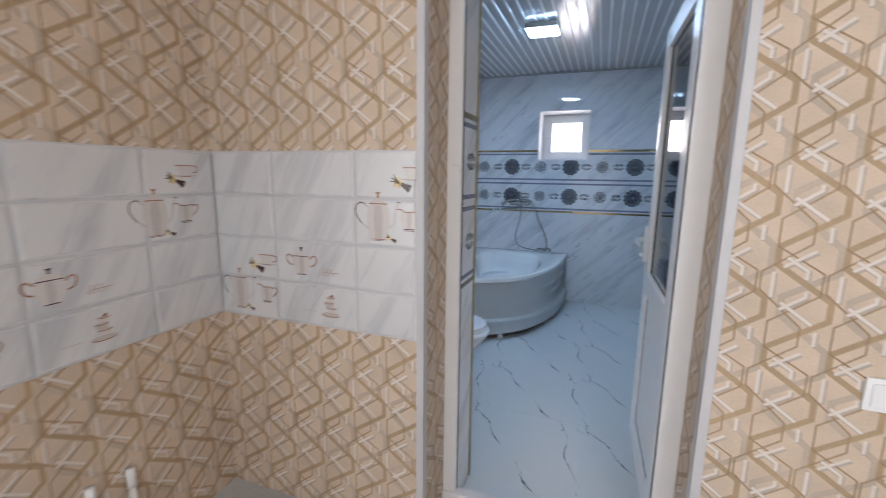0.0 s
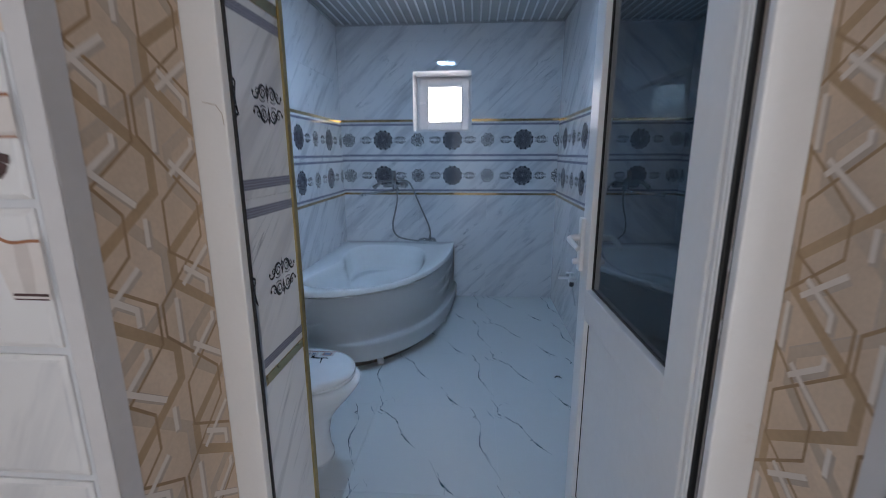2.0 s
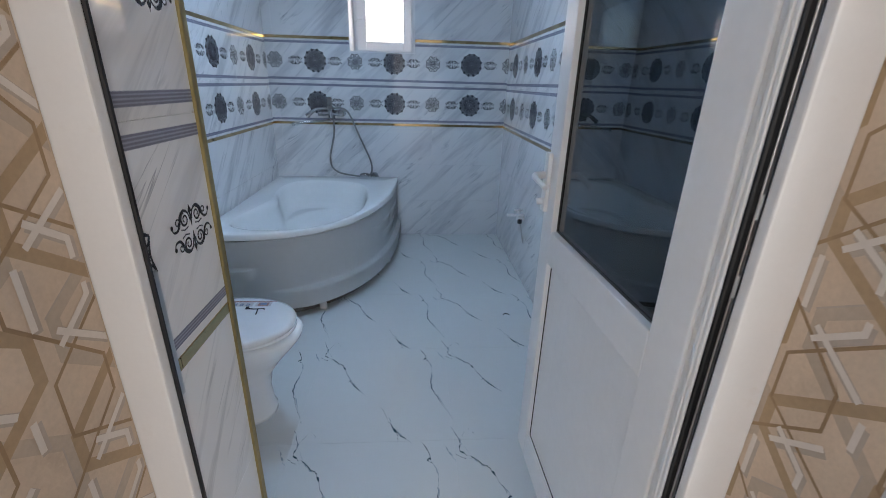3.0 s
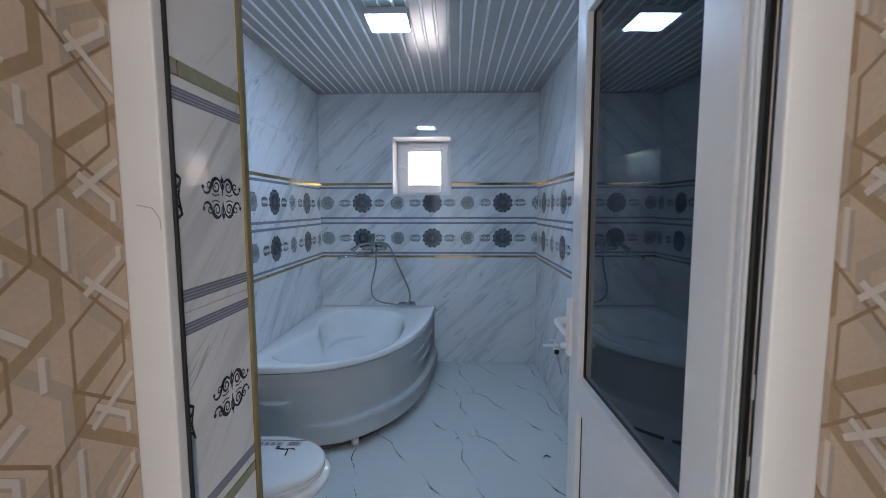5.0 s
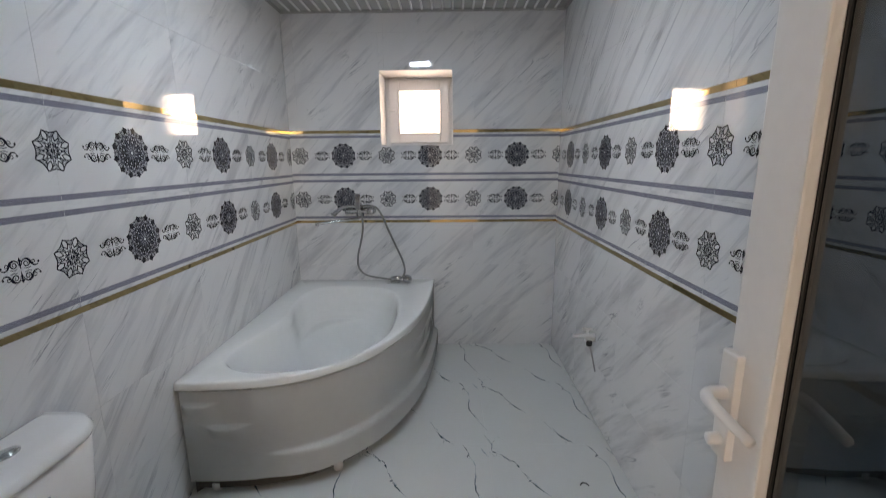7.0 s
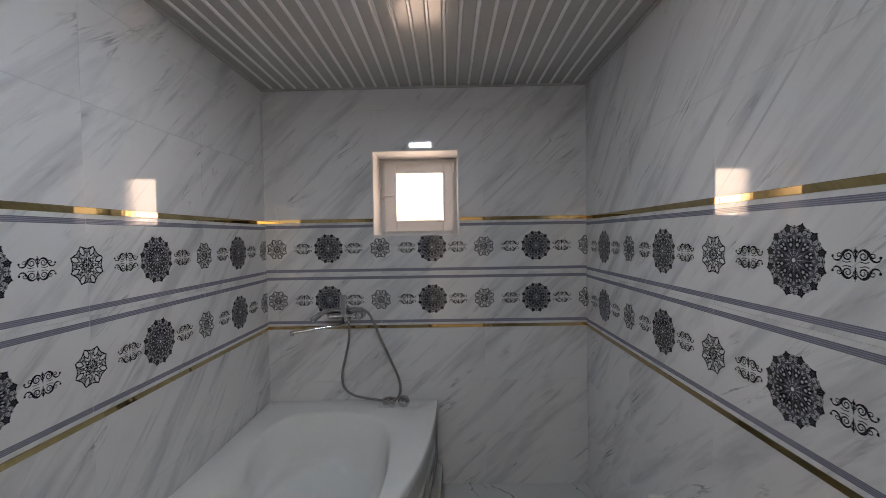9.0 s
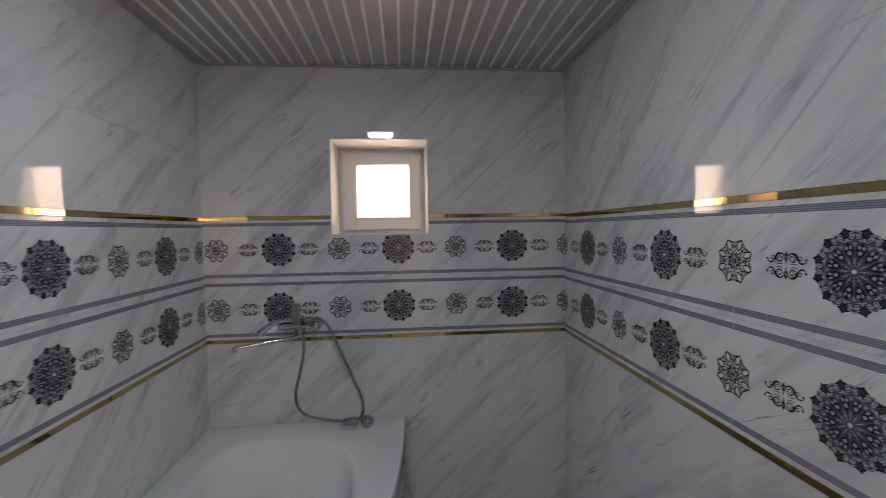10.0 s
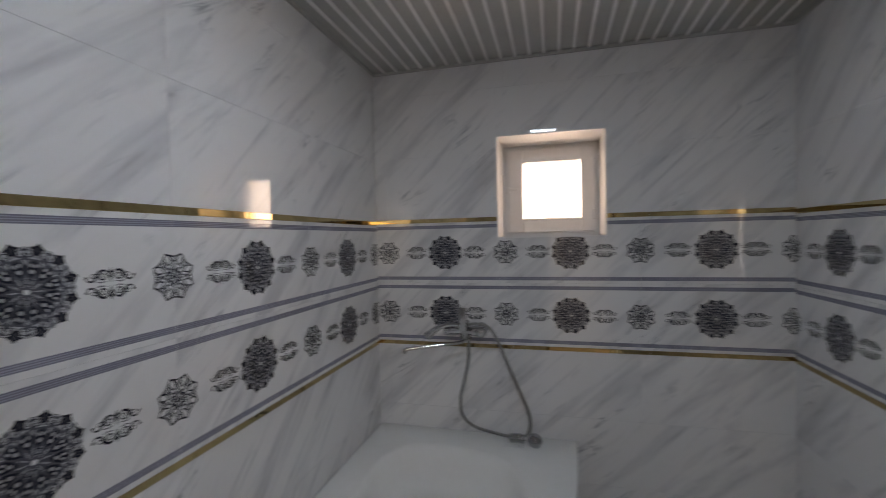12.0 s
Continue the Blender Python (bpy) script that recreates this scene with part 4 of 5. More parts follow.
to(part("diverter", lathe([(0.020, 0), (0.023, 0.004), (0.023, 0.03), (0.016, 0.036)], 18, pose(0.555, -0.075, 1.022, 90, 0, 0)), M_CHROME, mixer, smooth=True), mixer)
hose = thing("shower_hose", (0.6, -0.06, 0.8), "flexible steel shower hose looping down to the tub rim", "shower hose")
path = smooth_line([(0.485, -0.085, 1.052), (0.53, -0.09, 1.062), (0.59, -0.085, 1.045), (0.628, -0.072, 0.985), (0.665, -0.065, 0.89), (0.72, -0.06, 0.76), (0.762, -0.06, 0.66), (0.774, -0.062, 0.59), (0.755, -0.065, 0.54), (0.70, -0.06, 0.524),
                    (0.60, -0.05, 0.532), (0.50, -0.042, 0.552), (0.447, -0.04, 0.60), (0.438, -0.042, 0.68), (0.462, -0.05, 0.78), (0.485, -0.058, 0.88), (0.487, -0.06, 0.985)], 9)
to(part("corrugated_tube", tube(path, 0.007, 8, [0.0078 if i % 2 else 0.0068 for i in range(len(path))]), M_HOSE, hose, smooth=True), hose)
to(part("nut", lathe([(0.012, 0), (0.012, 0.026), (0.009, 0.03)], 6, pose(0.487, -0.06, 0.975)), M_CHROME, hose), hose)
rest = thing("shower_bracket", (0.74, -0.085, RIM), "chrome hand shower bracket lying on the tub rim", "shower fitting")
to(part("elbow", tube(smooth_line([(0.685, -0.09, RIM + 0.02), (0.72, -0.10, RIM + 0.03), (0.745, -0.095, RIM + 0.022)], 4), 0.021), M_CHROME, rest, smooth=True), rest)
to(part("knob", lathe([(0.026, 0), (0.032, 0.006), (0.032, 0.03), (0.02, 0.044)], 16, pose(0.79, -0.095, RIM - 0.003) @ pose(0, 0, 0.012, 25, 20, 0)), M_CHROME, rest, smooth=True), rest)
bag = thing("plastic_bag", (0.72, -0.12, RIM), "small clear plastic wrapper on the tub rim", "wrapper")
bm = bmesh.new()
bmesh.ops.create_grid(bm, x_segments=8, y_segments=6, size=0.5, matrix=pose(0.70, -0.12, RIM + 0.004) @ Matrix.Diagonal((0.09, 0.06, 1, 1)))
for v in bm.verts:
    v.co.z += 0.012 * abs(noise.noise(v.co * 40))
to(part("film", bm, M_GLASS, bag, "crumpled clear film"), bag)

# ---- toilet ----
wc = thing("toilet", (0.36, -2.19, 0), "new white ceramic close-coupled toilet with closed lid", "toilet")
CY = -2.185


def egg(cx, back, front, half, z, n=40, power=2.3):
    """A rounded outline, blunter behind than in front."""
    out = []
    for i in range(n):
        a = 2 * math.pi * i / n
        c, s = math.cos(a), math.sin(a)
        p = 2 / power if c < 0 else 0.96
        out.append(Vector((cx + math.copysign(abs(c) ** p, c) * (front if c > 0 else back), CY + math.copysign(abs(s) ** (2 / power), s) * half, z)))
    return out


bowl = [egg(0.36, 0.18, 0.205, 0.112, 0.0), egg(0.36, 0.18, 0.205, 0.116, 0.02), egg(0.36, 0.175, 0.195, 0.108, 0.045), egg(0.362, 0.17, 0.188, 0.104, 0.12), egg(0.37, 0.18, 0.195, 0.110, 0.19),
        egg(0.385, 0.205, 0.225, 0.135, 0.255), egg(0.40, 0.23, 0.262, 0.168, 0.315), egg(0.405, 0.205, 0.285, 0.180, 0.352), egg(0.405, 0.205, 0.290, 0.182, 0.366), egg(0.405, 0.205, 0.290, 0.182, 0.374), egg(0.405, 0.196, 0.280, 0.174, 0.381)]
to(part("bowl", loft(bowl), M_CERAMIC, wc, smooth=True), wc)
for q in (-1, 1):
    bend = smooth_line([(0.24, CY + q * 0.082, 0.235), (0.36, CY + q * 0.080, 0.232), (0.435, CY + q * 0.078, 0.19), (0.45, CY + q * 0.080, 0.12), (0.39, CY + q * 0.084, 0.065), (0.27, CY + q * 0.086, 0.055)], 6)
    to(part("trapway", tube(bend, 0.030, 14), M_CERAMIC, wc, smooth=True), wc)
to(part("rear_shelf", boxes(((0.03, CY - 0.105, 0.24), (0.27, CY + 0.105, 0.378)), bevel=0.03, segments=4), M_CERAMIC, wc, smooth=True), wc)
seat = [egg(0.42, 0.168, 0.248, 0.168, 0.384), egg(0.42, 0.172, 0.254, 0.173, 0.387), egg(0.42, 0.172, 0.254, 0.173, 0.394), egg(0.42, 0.168, 0.248, 0.168, 0.397)]
to(part("seat", loft(seat), M_CERAMIC, wc, smooth=True), wc)


def lid_line(k, z, n=96):
    """A lid outline, straight and narrower at the hinge, round in front; k shrinks it."""
    out = []
    for i in range(n):
        a = 2 * math.pi * i / n
        c, q = math.cos(a), math.sin(a)
        if c >= 0:
            x, y = 0.43 + (0.245 - k) * c ** 0.97, (0.181 - k) * math.copysign(abs(q) ** 0.95, q)
        else:
            t = abs(c) ** 0.42
            x, y = 0.43 - (0.182 - k) * t, (0.181 - 0.030 * t ** 2 - k) * math.copysign(abs(q) ** 0.17, q)
        out.append(Vector((x, CY + y, z)))
    return out


lid = [lid_line(0.006, 0.399), lid_line(0.0, 0.402), lid_line(0.0, 0.413), lid_line(0.004, 0.419), lid_line(0.018, 0.4225)]
to(part("lid", loft(lid), M_CERAMIC, wc, "closed white lid with a paper label", True), wc)


def slab(x0, x1, half, z, r, bow=0.0, n=8):
    """A rounded rectangle with a bowed front."""
    out = []
    for cx, cy, a0 in ((x1 - r, CY + half - r, 0), (x0 + 0.01, CY + half - 0.01, 90), (x0 + 0.01, CY - half + 0.01, 180), (x1 - r, CY - half + r, 270)):
        q = r if a0 in (0, 270) else 0.01
        for i in range(n + 1):
            a = radians(a0 + 90 * i / n)
            out.append(Vector((cx + q * math.cos(a), cy + q * math.sin(a), z)))
    for p in out:
        if p.x > x0 + 0.05:
            p.x += bow * (1 - ((p.y - CY) / half) ** 2)
    return out


tank = [slab(0.02, 0.14, 0.125, 0.375, 0.065, 0.01), slab(0.018, 0.15, 0.135, 0.385, 0.07, 0.012), slab(0.015, 0.165, 0.160, 0.53, 0.075, 0.014), slab(0.012, 0.172, 0.172, 0.672, 0.08, 0.015)]
to(part("tank", loft(tank), M_CERAMIC, wc, smooth=True), wc)
cover = [slab(0.010, 0.145, 0.145, 0.673, 0.07, 0.012), slab(0.010, 0.145, 0.145, 0.680, 0.07, 0.012), slab(0.010, 0.172, 0.171, 0.681, 0.08, 0.015), slab(0.008, 0.175, 0.174, 0.684, 0.085, 0.017), slab(0.008, 0.180, 0.180, 0.699, 0.09, 0.018), slab(0.014, 0.170, 0.172, 0.712, 0.085, 0.016), slab(0.03, 0.14, 0.14, 0.718, 0.065, 0.012)]
to(part("tank_lid", loft(cover), M_CERAMIC, wc, smooth=True), wc)
to(part("flush_button", lathe([(0.024, 0.0), (0.024, 0.005), (0.021, 0.008), (0.017, 0.0075), (0.016, 0.010), (0.002, 0.011)], 24, pose(0.095, CY - 0.005, 0.716) @ Matrix.Diagonal((0.8, 1.15, 1, 1))), M_CHROME, wc, "oval chrome flush button", True), wc)
to(part("outlet_pipe", tube(smooth_line([(0.20, CY - 0.02, 0.20), (0.16, CY - 0.06, 0.19), (0.15, CY - 0.10, 0.17)], 5), 0.05, 18), M_PVC, wc, "white waste outlet", True), wc)
to(part("outlet_cap", lathe([(0.056, 0), (0.058, 0.004), (0.058, 0.03), (0.052, 0.034)], 20, pose(0.150, CY - 0.09, 0.172, 105, 0, 0)), M_BLUE, wc, "blue plastic cap", True), wc)


def flat_bm(polys, m, depth=0.0004):
    bm = bmesh.new()
    add_print(bm, polys, (-9, -9, 9, 9), depth)
    bm.transform(m)
    return bm


def quad(u0, v0, u1, v1, slot, layer):
    return [([(u0, v0), (u1, v0), (u1, v1), (u0, v1)], slot, layer)]


# label printed on the lid: red and grey bars, a small picture and an ink doodle
on_lid = pose(0.30, -2.045, 0.4235) @ pose(0, 0, 0, -90, 0, 0) @ Matrix.Identity(4)
label = quad(-0.02, -0.007, 0.27, 0.0, 1, 0) + quad(-0.01, -0.012, 0.19, -0.009, 1, 0) + quad(0.195, -0.045, 0.255, -0.008, 0, 0) + quad(0.205, -0.04, 0.245, -0.014, 1, 1) + quad(0.212, -0.034, 0.238, -0.018, 2, 2) + quad(0.03, -0.045, 0.185, -0.016, 0, 0)
for k in range(6):
    label += quad(0.04 + 0.024 * k, -0.040, 0.053 + 0.024 * k, -0.022, 2, 1) + quad(0.043 + 0.024 * k, -0.036, 0.05 + 0.024 * k, -0.03, 0, 2)
for k in range(4):
    label += quad(-0.025 + 0.014 * k, -0.026, -0.016 + 0.014 * k, -0.018, 1, 0)
for k in range(5):
    label += quad(-0.02 + 0.010 * k, -0.040, -0.014 + 0.010 * k, -0.032, 1, 0)
to(part("label_print", flat_bm(label, on_lid), [M_PAPER, M_RED, M_STICKER], wc, "faded red and grey printed label"), wc)
doodle = stroke([(0.17, -0.045), (0.172, -0.062), (0.20, -0.066), (0.235, -0.062), (0.243, -0.07)], 0, 0, 0, [0.012, 0.012, 0.008, 0.007, 0.003]) + stroke([(0.215, -0.066), (0.222, -0.11)], 0.005, 0, 1)
to(part("ink_mark", flat_bm(doodle, on_lid), M_INK, wc, "dark ink mark"), wc)
# sticker on the tank
stick = pose(0.1905, -2.262, 0.540, 0, 0, 90) @ pose(0, 0, 0, 3, 0, 0)
st = [([(-0.062, 0.012), (-0.02, 0.004), (0.02, 0.010), (0.058, 0.022), (0.052, 0.088), (-0.058, 0.094)], 0, 0), ([(-0.03, 0.035), (0.022, 0.032), (0.025, 0.07), (-0.028, 0.074)], 3, 1), ([(-0.022, 0.042), (0.016, 0.04), (0.018, 0.063), (-0.02, 0.066)], 0, 2)]
st += stroke([(-0.058, 0.02), (-0.03, 0.036), (-0.045, 0.06)], 0.004, 2, 2) + stroke([(0.05, 0.03), (0.03, 0.05), (0.045, 0.075)], 0.005, 1, 2) + stroke([(-0.02, 0.058), (0.01, 0.045)], 0.003, 1, 3) + quad(-0.046, -0.016, 0.046, 0.008, 1, 0) + quad(-0.02, -0.034, 0.03, -0.031, 2, 0)
to(part("sticker", flat_bm(st, stick), [M_STICKER, M_STICKER_PALE, M_INK, M_STICKER_MID], wc, "blue maker's sticker"), wc)


def lettering(text, size, m, material, parent, name="lettering"):
    c = bpy.data.curves.new(name, "FONT")
    c.body, c.size, c.align_x = text, size, "CENTER"
    ob = bpy.data.objects.new(name, c)
    scene.collection.objects.link(ob)
    me = bpy.data.meshes.new_from_object(ob)
    bpy.data.objects.remove(ob)
    me.transform(m)
    me.materials.append(material)
    o = new(name, me)
    o.parent = parent
    return o


to(lettering("KERAMIK", 0.0215, stick @ pose(0.0, -0.0012, -0.012, 90, 0, 0), M_INK, wc), wc)
inlet = thing("inlet_hose", (0.33, -2.2, 0.43), "black braided inlet hose laid across the toilet lid", "hose")
hp = smooth_line([(0.36, -2.0, 0.395), (0.335, -2.015, 0.428), (0.30, -2.04, 0.430), (0.298, -2.12, 0.430), (0.31, -2.22, 0.430), (0.325, -2.33, 0.430), (0.332, -2.365, 0.424), (0.334, -2.376, 0.40), (0.334, -2.378, 0.37)], 6)
to(part("braid", tube(hp, 0.0075, 10), M_BLACK, inlet, smooth=True), inlet)
to(part("nut", lathe([(0.015, 0), (0.017, 0.003), (0.017, 0.018), (0.013, 0.026)], 8, pose(0.334, -2.379, 0.352)), M_YELLOW, inlet, "yellow plastic nut"), inlet)
wire = smooth_line([(0.334, -2.379, 0.354), (0.316, -2.388, 0.31), (0.306, -2.388, 0.265), (0.28, -2.375, 0.225), (0.23, -2.345, 0.20), (0.19, -2.31, 0.19)], 5)
to(part("tail", tube(wire, 0.004, 8), M_BLUE, inlet, "thin dark blue tail", True), inlet)

# ---- water outlet on the wall ----
tap = thing("wall_tap", (EAST, -0.9, 0.42), "small white angle valve on the tiled wall", "valve")
to(part("spindle", tube([(EAST, -0.905, 0.425), (EAST - 0.05, -0.905, 0.43)], 0.012, 12), M_PVC, tap, smooth=True), tap)
to(part("lever", boxes(((EAST - 0.125, -0.945, 0.452), (EAST - 0.01, -0.925, 0.468)), ((EAST - 0.075, -0.93, 0.485), (EAST - 0.02, -0.915, 0.497)), bevel=0.004, segments=2), M_PVC, tap, "white plastic lever"), tap)
to(part("stem", tube([(EAST - 0.045, -0.92, 0.43), (EAST - 0.045, -0.925, 0.49)], 0.007, 10), M_PVC, tap, smooth=True), tap)
to(part("nut", lathe([(0.013, 0), (0.015, 0.004), (0.015, 0.026), (0.012, 0.03)], 10, pose(EAST - 0.03, -0.912, 0.395)), M_BLACK, tap, "black nut"), tap)
to(part("tail", tube(smooth_line([(EAST - 0.03, -0.915, 0.40), (EAST - 0.02, -0.935, 0.35), (EAST - 0.006, -0.955, 0.27)], 5), 0.004, 8), M_METAL, tap, smooth=True), tap)

# ---- a dark fleck on the floor ----
fleck = thing("fleck", (1.66, -1.44, 0), "tiny curled black scrap lying on the floor", "scrap")
to(part("scrap", tube(smooth_line([(1.640, -1.445, 0.003), (1.652, -1.432, 0.004), (1.668, -1.436, 0.004), (1.676, -1.447, 0.003)], 4), 0.0028, 6), M_BLACK, fleck, smooth=True), fleck)

# ---- ceiling lamp ----
lamp = thing("ceiling_lamp", (0.82, -1.405, TOP), "square surface-mounted white ceiling lamp, lit", "ceiling lamp")
to(part("housing", boxes(((0.715, -1.51, 2.283), (0.925, -1.30, TOP + 0.002)), bevel=0.004, segments=2), M_PVC, lamp), lamp)
to(part("diffuser", boxes(((0.722, -1.503, 2.278), (0.918, -1.307, 2.2835)), bevel=0.001), M_LAMP, lamp, "glowing square diffuser"), lamp)

# ---- tiles of the bathroom ----
tile_wall(wall_north, EAST, 0.064, Matrix.Translation((0, 0, 0)), hole=WIN)
tile_wall(wall_west, -SOUTH, (-1.83 - SOUTH) % 0.6, pose(WEST, SOUTH, 0, 0, 0, 90), shift=-0.006)
tile_wall(wall_east, -SOUTH, 0.577, pose(EAST, 0, 0, 0, 0, -90), shift=-0.007)
tile_wall(wall_south, DOOR_L, 0.1, pose(DOOR_L, SOUTH + 0.002, 0, 0, 0, 180))
tile_wall(wall_south, EAST - DOOR_R, 0.1, pose(EAST, SOUTH + 0.002, 0, 0, 0, 180))
tile_wall(wall_south, DOOR_R - DOOR_L, 0.1, pose(DOOR_R, SOUTH + 0.002, 0, 0, 0, 180), hole=(-0.01, -0.1, DOOR_R - DOOR_L + 0.01, DOOR_TOP), strip=False)
REVEAL_ROWS = [("reveal" if r[0] == "decor" else "plain", *r[1:]) for r in ROWS if r[1] < 1.9]
tile_wall(wall_south, 0.183, 0.0, pose(REV, -3.137, 0, 0, 0, 90), shift=-0.036, rows=REVEAL_ROWS)


def vein_print():
    """Broken dark veins that run slantwise over each floor tile, and wrap at its edges."""
    rng = random.Random(4)
    out = []
    # (points, widths): the main vein from its thin start to its end
    lines = [([(0.534, 1.003), (0.525, 0.92), (0.547, 0.843), (0.609, 0.704)], [2, 5, 3, 2]),
             ([(0.594, 0.666), (0.621, 0.597), (0.620, 0.545), (0.664, 0.515)], [3, 4, 6, 5]),
             ([(0.600, 0.535), (0.635, 0.512), (0.664, 0.515)], [2, 4, 5]),
             ([(0.661, 0.657), (0.680, 0.627)], [3, 2]), ([(0.645, 0.64), (0.625, 0.60)], [2, 2]),
             ([(0.664, 0.515), (0.700, 0.48), (0.718, 0.464), (0.735, 0.42)], [3, 4, 8, 2]),
             ([(0.735, 0.42), (0.752, 0.382), (0.765, 0.352), (0.779, 0.328), (0.821, 0.278)], [2, 5, 9, 6, 2]),
             ([(0.912, 0.188), (0.940, 0.12)], [2, 4]), ([(0.950, 0.10), (0.965, 0.072), (0.990, 0.035), (1.023, 0.005)], [3, 8, 6, 2]), ([(0.962, 0.08), (0.985, 0.03), (0.99, 0.0)], [3, 4, 2]),
             ([(1.078, -0.003), (1.108, -0.072), (1.100, -0.09), (1.118, -0.11)], [3, 5, 5, 2]), ([(1.118, -0.11), (1.135, -0.136)], [2, 1])]
    soft = [([(0.560, 0.58), (0.585, 0.53), (0.60, 0.50)], [2, 4, 1]), ([(0.53, 1.0), (0.53, 0.90), (0.56, 0.83), (0.61, 0.70)], [3, 5, 3, 2]), ([(0.60, 0.66), (0.62, 0.60), (0.66, 0.52), (0.70, 0.47)], [2, 5, 5, 2]),
            ([(0.745, 0.40), (0.79, 0.32), (0.84, 0.26)], [2, 4, 1]), ([(0.95, 0.12), (1.0, 0.03), (1.04, -0.01)], [2, 4, 1]), ([(1.105, -0.07), (1.13, -0.14), (1.13, -0.2)], [2, 3, 2])]
    for group, slot, layer in ((lines, 1, 1), (soft, 2, 0)):
        for pts, widths in group:
            fine = smooth_line([(u, v, 0) for u, v in pts], 6)
            n = len(fine) - 1
            line, taper = [], []
            for i, p in enumerate(fine):
                f = i / n * (len(widths) - 1)
                k = min(int(f), len(widths) - 2)
                w = widths[k] + (widths[k + 1] - widths[k]) * (f - k)
                line.append((p.x + rng.uniform(-0.003, 0.003), p.y + rng.uniform(-0.003, 0.003)))
                taper.append(max(0.0002, 0.0012 * max(0.0, w - (1.6 if slot == 1 else 0)) * rng.choice((0.05, 0.2, 0.8, 1.5))))
            for du in (0, -0.6, -1.2):
                for dv in (0.6, 0, -0.6):
                    out += moved(stroke(line, 0, slot, layer, taper), du, dv)
    return out


VEINS = vein_print()
lay = pose(0, 0, 0, -90, 0, 0)
for sx, a, b in spans(WEST, EAST, 0.67, 0.6):
    for sy, c, d in spans(-3.13, 0.0, -2.37, 0.6):
        me = tile_mesh("floor", a, c, b, d, [M_FLOOR, M_VEIN, M_VEIN_SOFT], VEINS, 0.0018, 0.0006)
        ob = new("tile", me)
        ob.parent = floor
        ob.matrix_local = Matrix.Translation((sx, sy, 0)) @ lay


# ---- hall: embossed wallpaper ----
CELL_W, CELL_H = 0.1315, 0.252


def wallpaper_cell():
    """Interlaced zigzag ribbons, fine lines and short white strokes of one repeat, in shares of the repeat's width and height."""
    def pts(*xy):
        return [((x - 180) / 255 * CELL_W, -y / 490 * CELL_H) for x, y in xy]
    k = CELL_W / 255
    out = []
    out += stroke(pts((215, -175), (415, -8), (415, 105), (215, 230), (215, 315), (415, 482), (415, 595)), 30 * k, 3, 0, trim=True)
    out += stroke(pts((399, -10), (399, 100), (199, 225)), 4 * k, 5, 1)
    out += stroke(pts((406, -160), (180, -6), (180, 76), (406, 240), (406, 330), (180, 484), (180, 566)), 27 * k, 1, 2, trim=True)
    out += stroke(pts((362, -278), (174, -135), (174, -9), (362, 110), (362, 212), (174, 355), (174, 481)), 8 * k, 2, 3, trim=True)
    out += stroke(pts((124, -290), (303, -119), (303, -25), (124, 115), (124, 200), (303, 371), (303, 465)), 8 * k, 2, 4, trim=True)
    whites = [[(206, 88), (322, 6)], [(217, 43), (300, 100), (300, 142)], [(172, 113), (172, 236)], [(212, 292), (306, 224), (306, 198)], [(214, 258), (345, 356)], [(364, 388), (364, 456)]]
    for w in whites:
        out += stroke(pts(*[(x + 6, y + 7) for x, y in w]), 22 * k, 5, 1)
        out += stroke(pts(*w), 14 * k, 4, 5)
    return out


CELL = wallpaper_cell()
PAPER = [M_PAPERBASE, M_TAN, M_THIN, M_GREYRIB, M_WHITE, M_SHADE]


def paper_print(wall, m, u0, v0, u1, v1, du, dv, holes=()):
    """The paper's raised print over a stretch of wall, as one sheet."""
    bm = bmesh.new()
    for i in range(math.floor((u0 - du) / CELL_W) - 3, math.ceil((u1 - du) / CELL_W) + 2):
        for j in range(math.floor((v0 - dv) / CELL_H) - 2, math.ceil((v1 - dv) / CELL_H) + 3):
            add_print(bm, moved(CELL, du + i * CELL_W, dv + j * CELL_H), (u0, v0, u1, v1), 0.00012)
    bm.transform(m)
    ob = part("wallpaper", bm, PAPER, wall, "beige wallpaper with an interlaced geometric print")
    ob["kind"] = "stuff"
    return ob


PU, PV = 1.6835, 1.655
KT0, KT1 = 0.773, 1.386
on_hall = Matrix.Translation((0, HALL, 0))
paper_print(wall_south, on_hall, DOOR_R + 0.024, HALL_FLOOR, 2.9, 2.55, PU, PV)
paper_print(wall_south, on_hall, HALL_WEST, KT1, DOOR_L - 0.024, 2.55, PU, PV)
paper_print(wall_south, on_hall, HALL_WEST, HALL_FLOOR, DOOR_L - 0.024, KT0, PU, PV)
on_left = pose(HALL_WEST, HALL, 0, 0, 0, 90)
paper_print(wall_hall_west, on_left, -1.3, KT1, 0, 2.55, 0.05, PV)
paper_print(wall_hall_west, on_left, -1.3, HALL_FLOOR, 0, KT0, 0.05, PV)
paper_print(wall_south, pose(DOOR_L, HALL, 0, 0, 0, 90), 0.027, HALL_FLOOR, 0.206, DOOR_TOP, 0.0, PV)
paper_print(wall_south, pose(DOOR_R, -3.181, 0, 0, 0, -90), 0.0, HALL_FLOOR, 0.164, DOOR_TOP, 0.03, PV)

# ---- hall: splashback of embossed tiles with a tea set printed on them ----
S_TILE, S_POT, S_SHADE, S_BROWN, S_COPPER, S_PETAL = range(6)
K_MATERIALS = [M_KTILE, M_POT, M_POTSHADE, M_BROWN, M_COPPER, M_PETAL]


def body_of(profile, slot, layer):
    """A shape symmetric about u = 0 from (half width, height) points."""
    out = []
    for (a, b), (c, d) in zip(profile, profile[1:]):
        out.append(([(-a, b), (a, b), (c, d), (-c, d)], slot, layer))
    return out


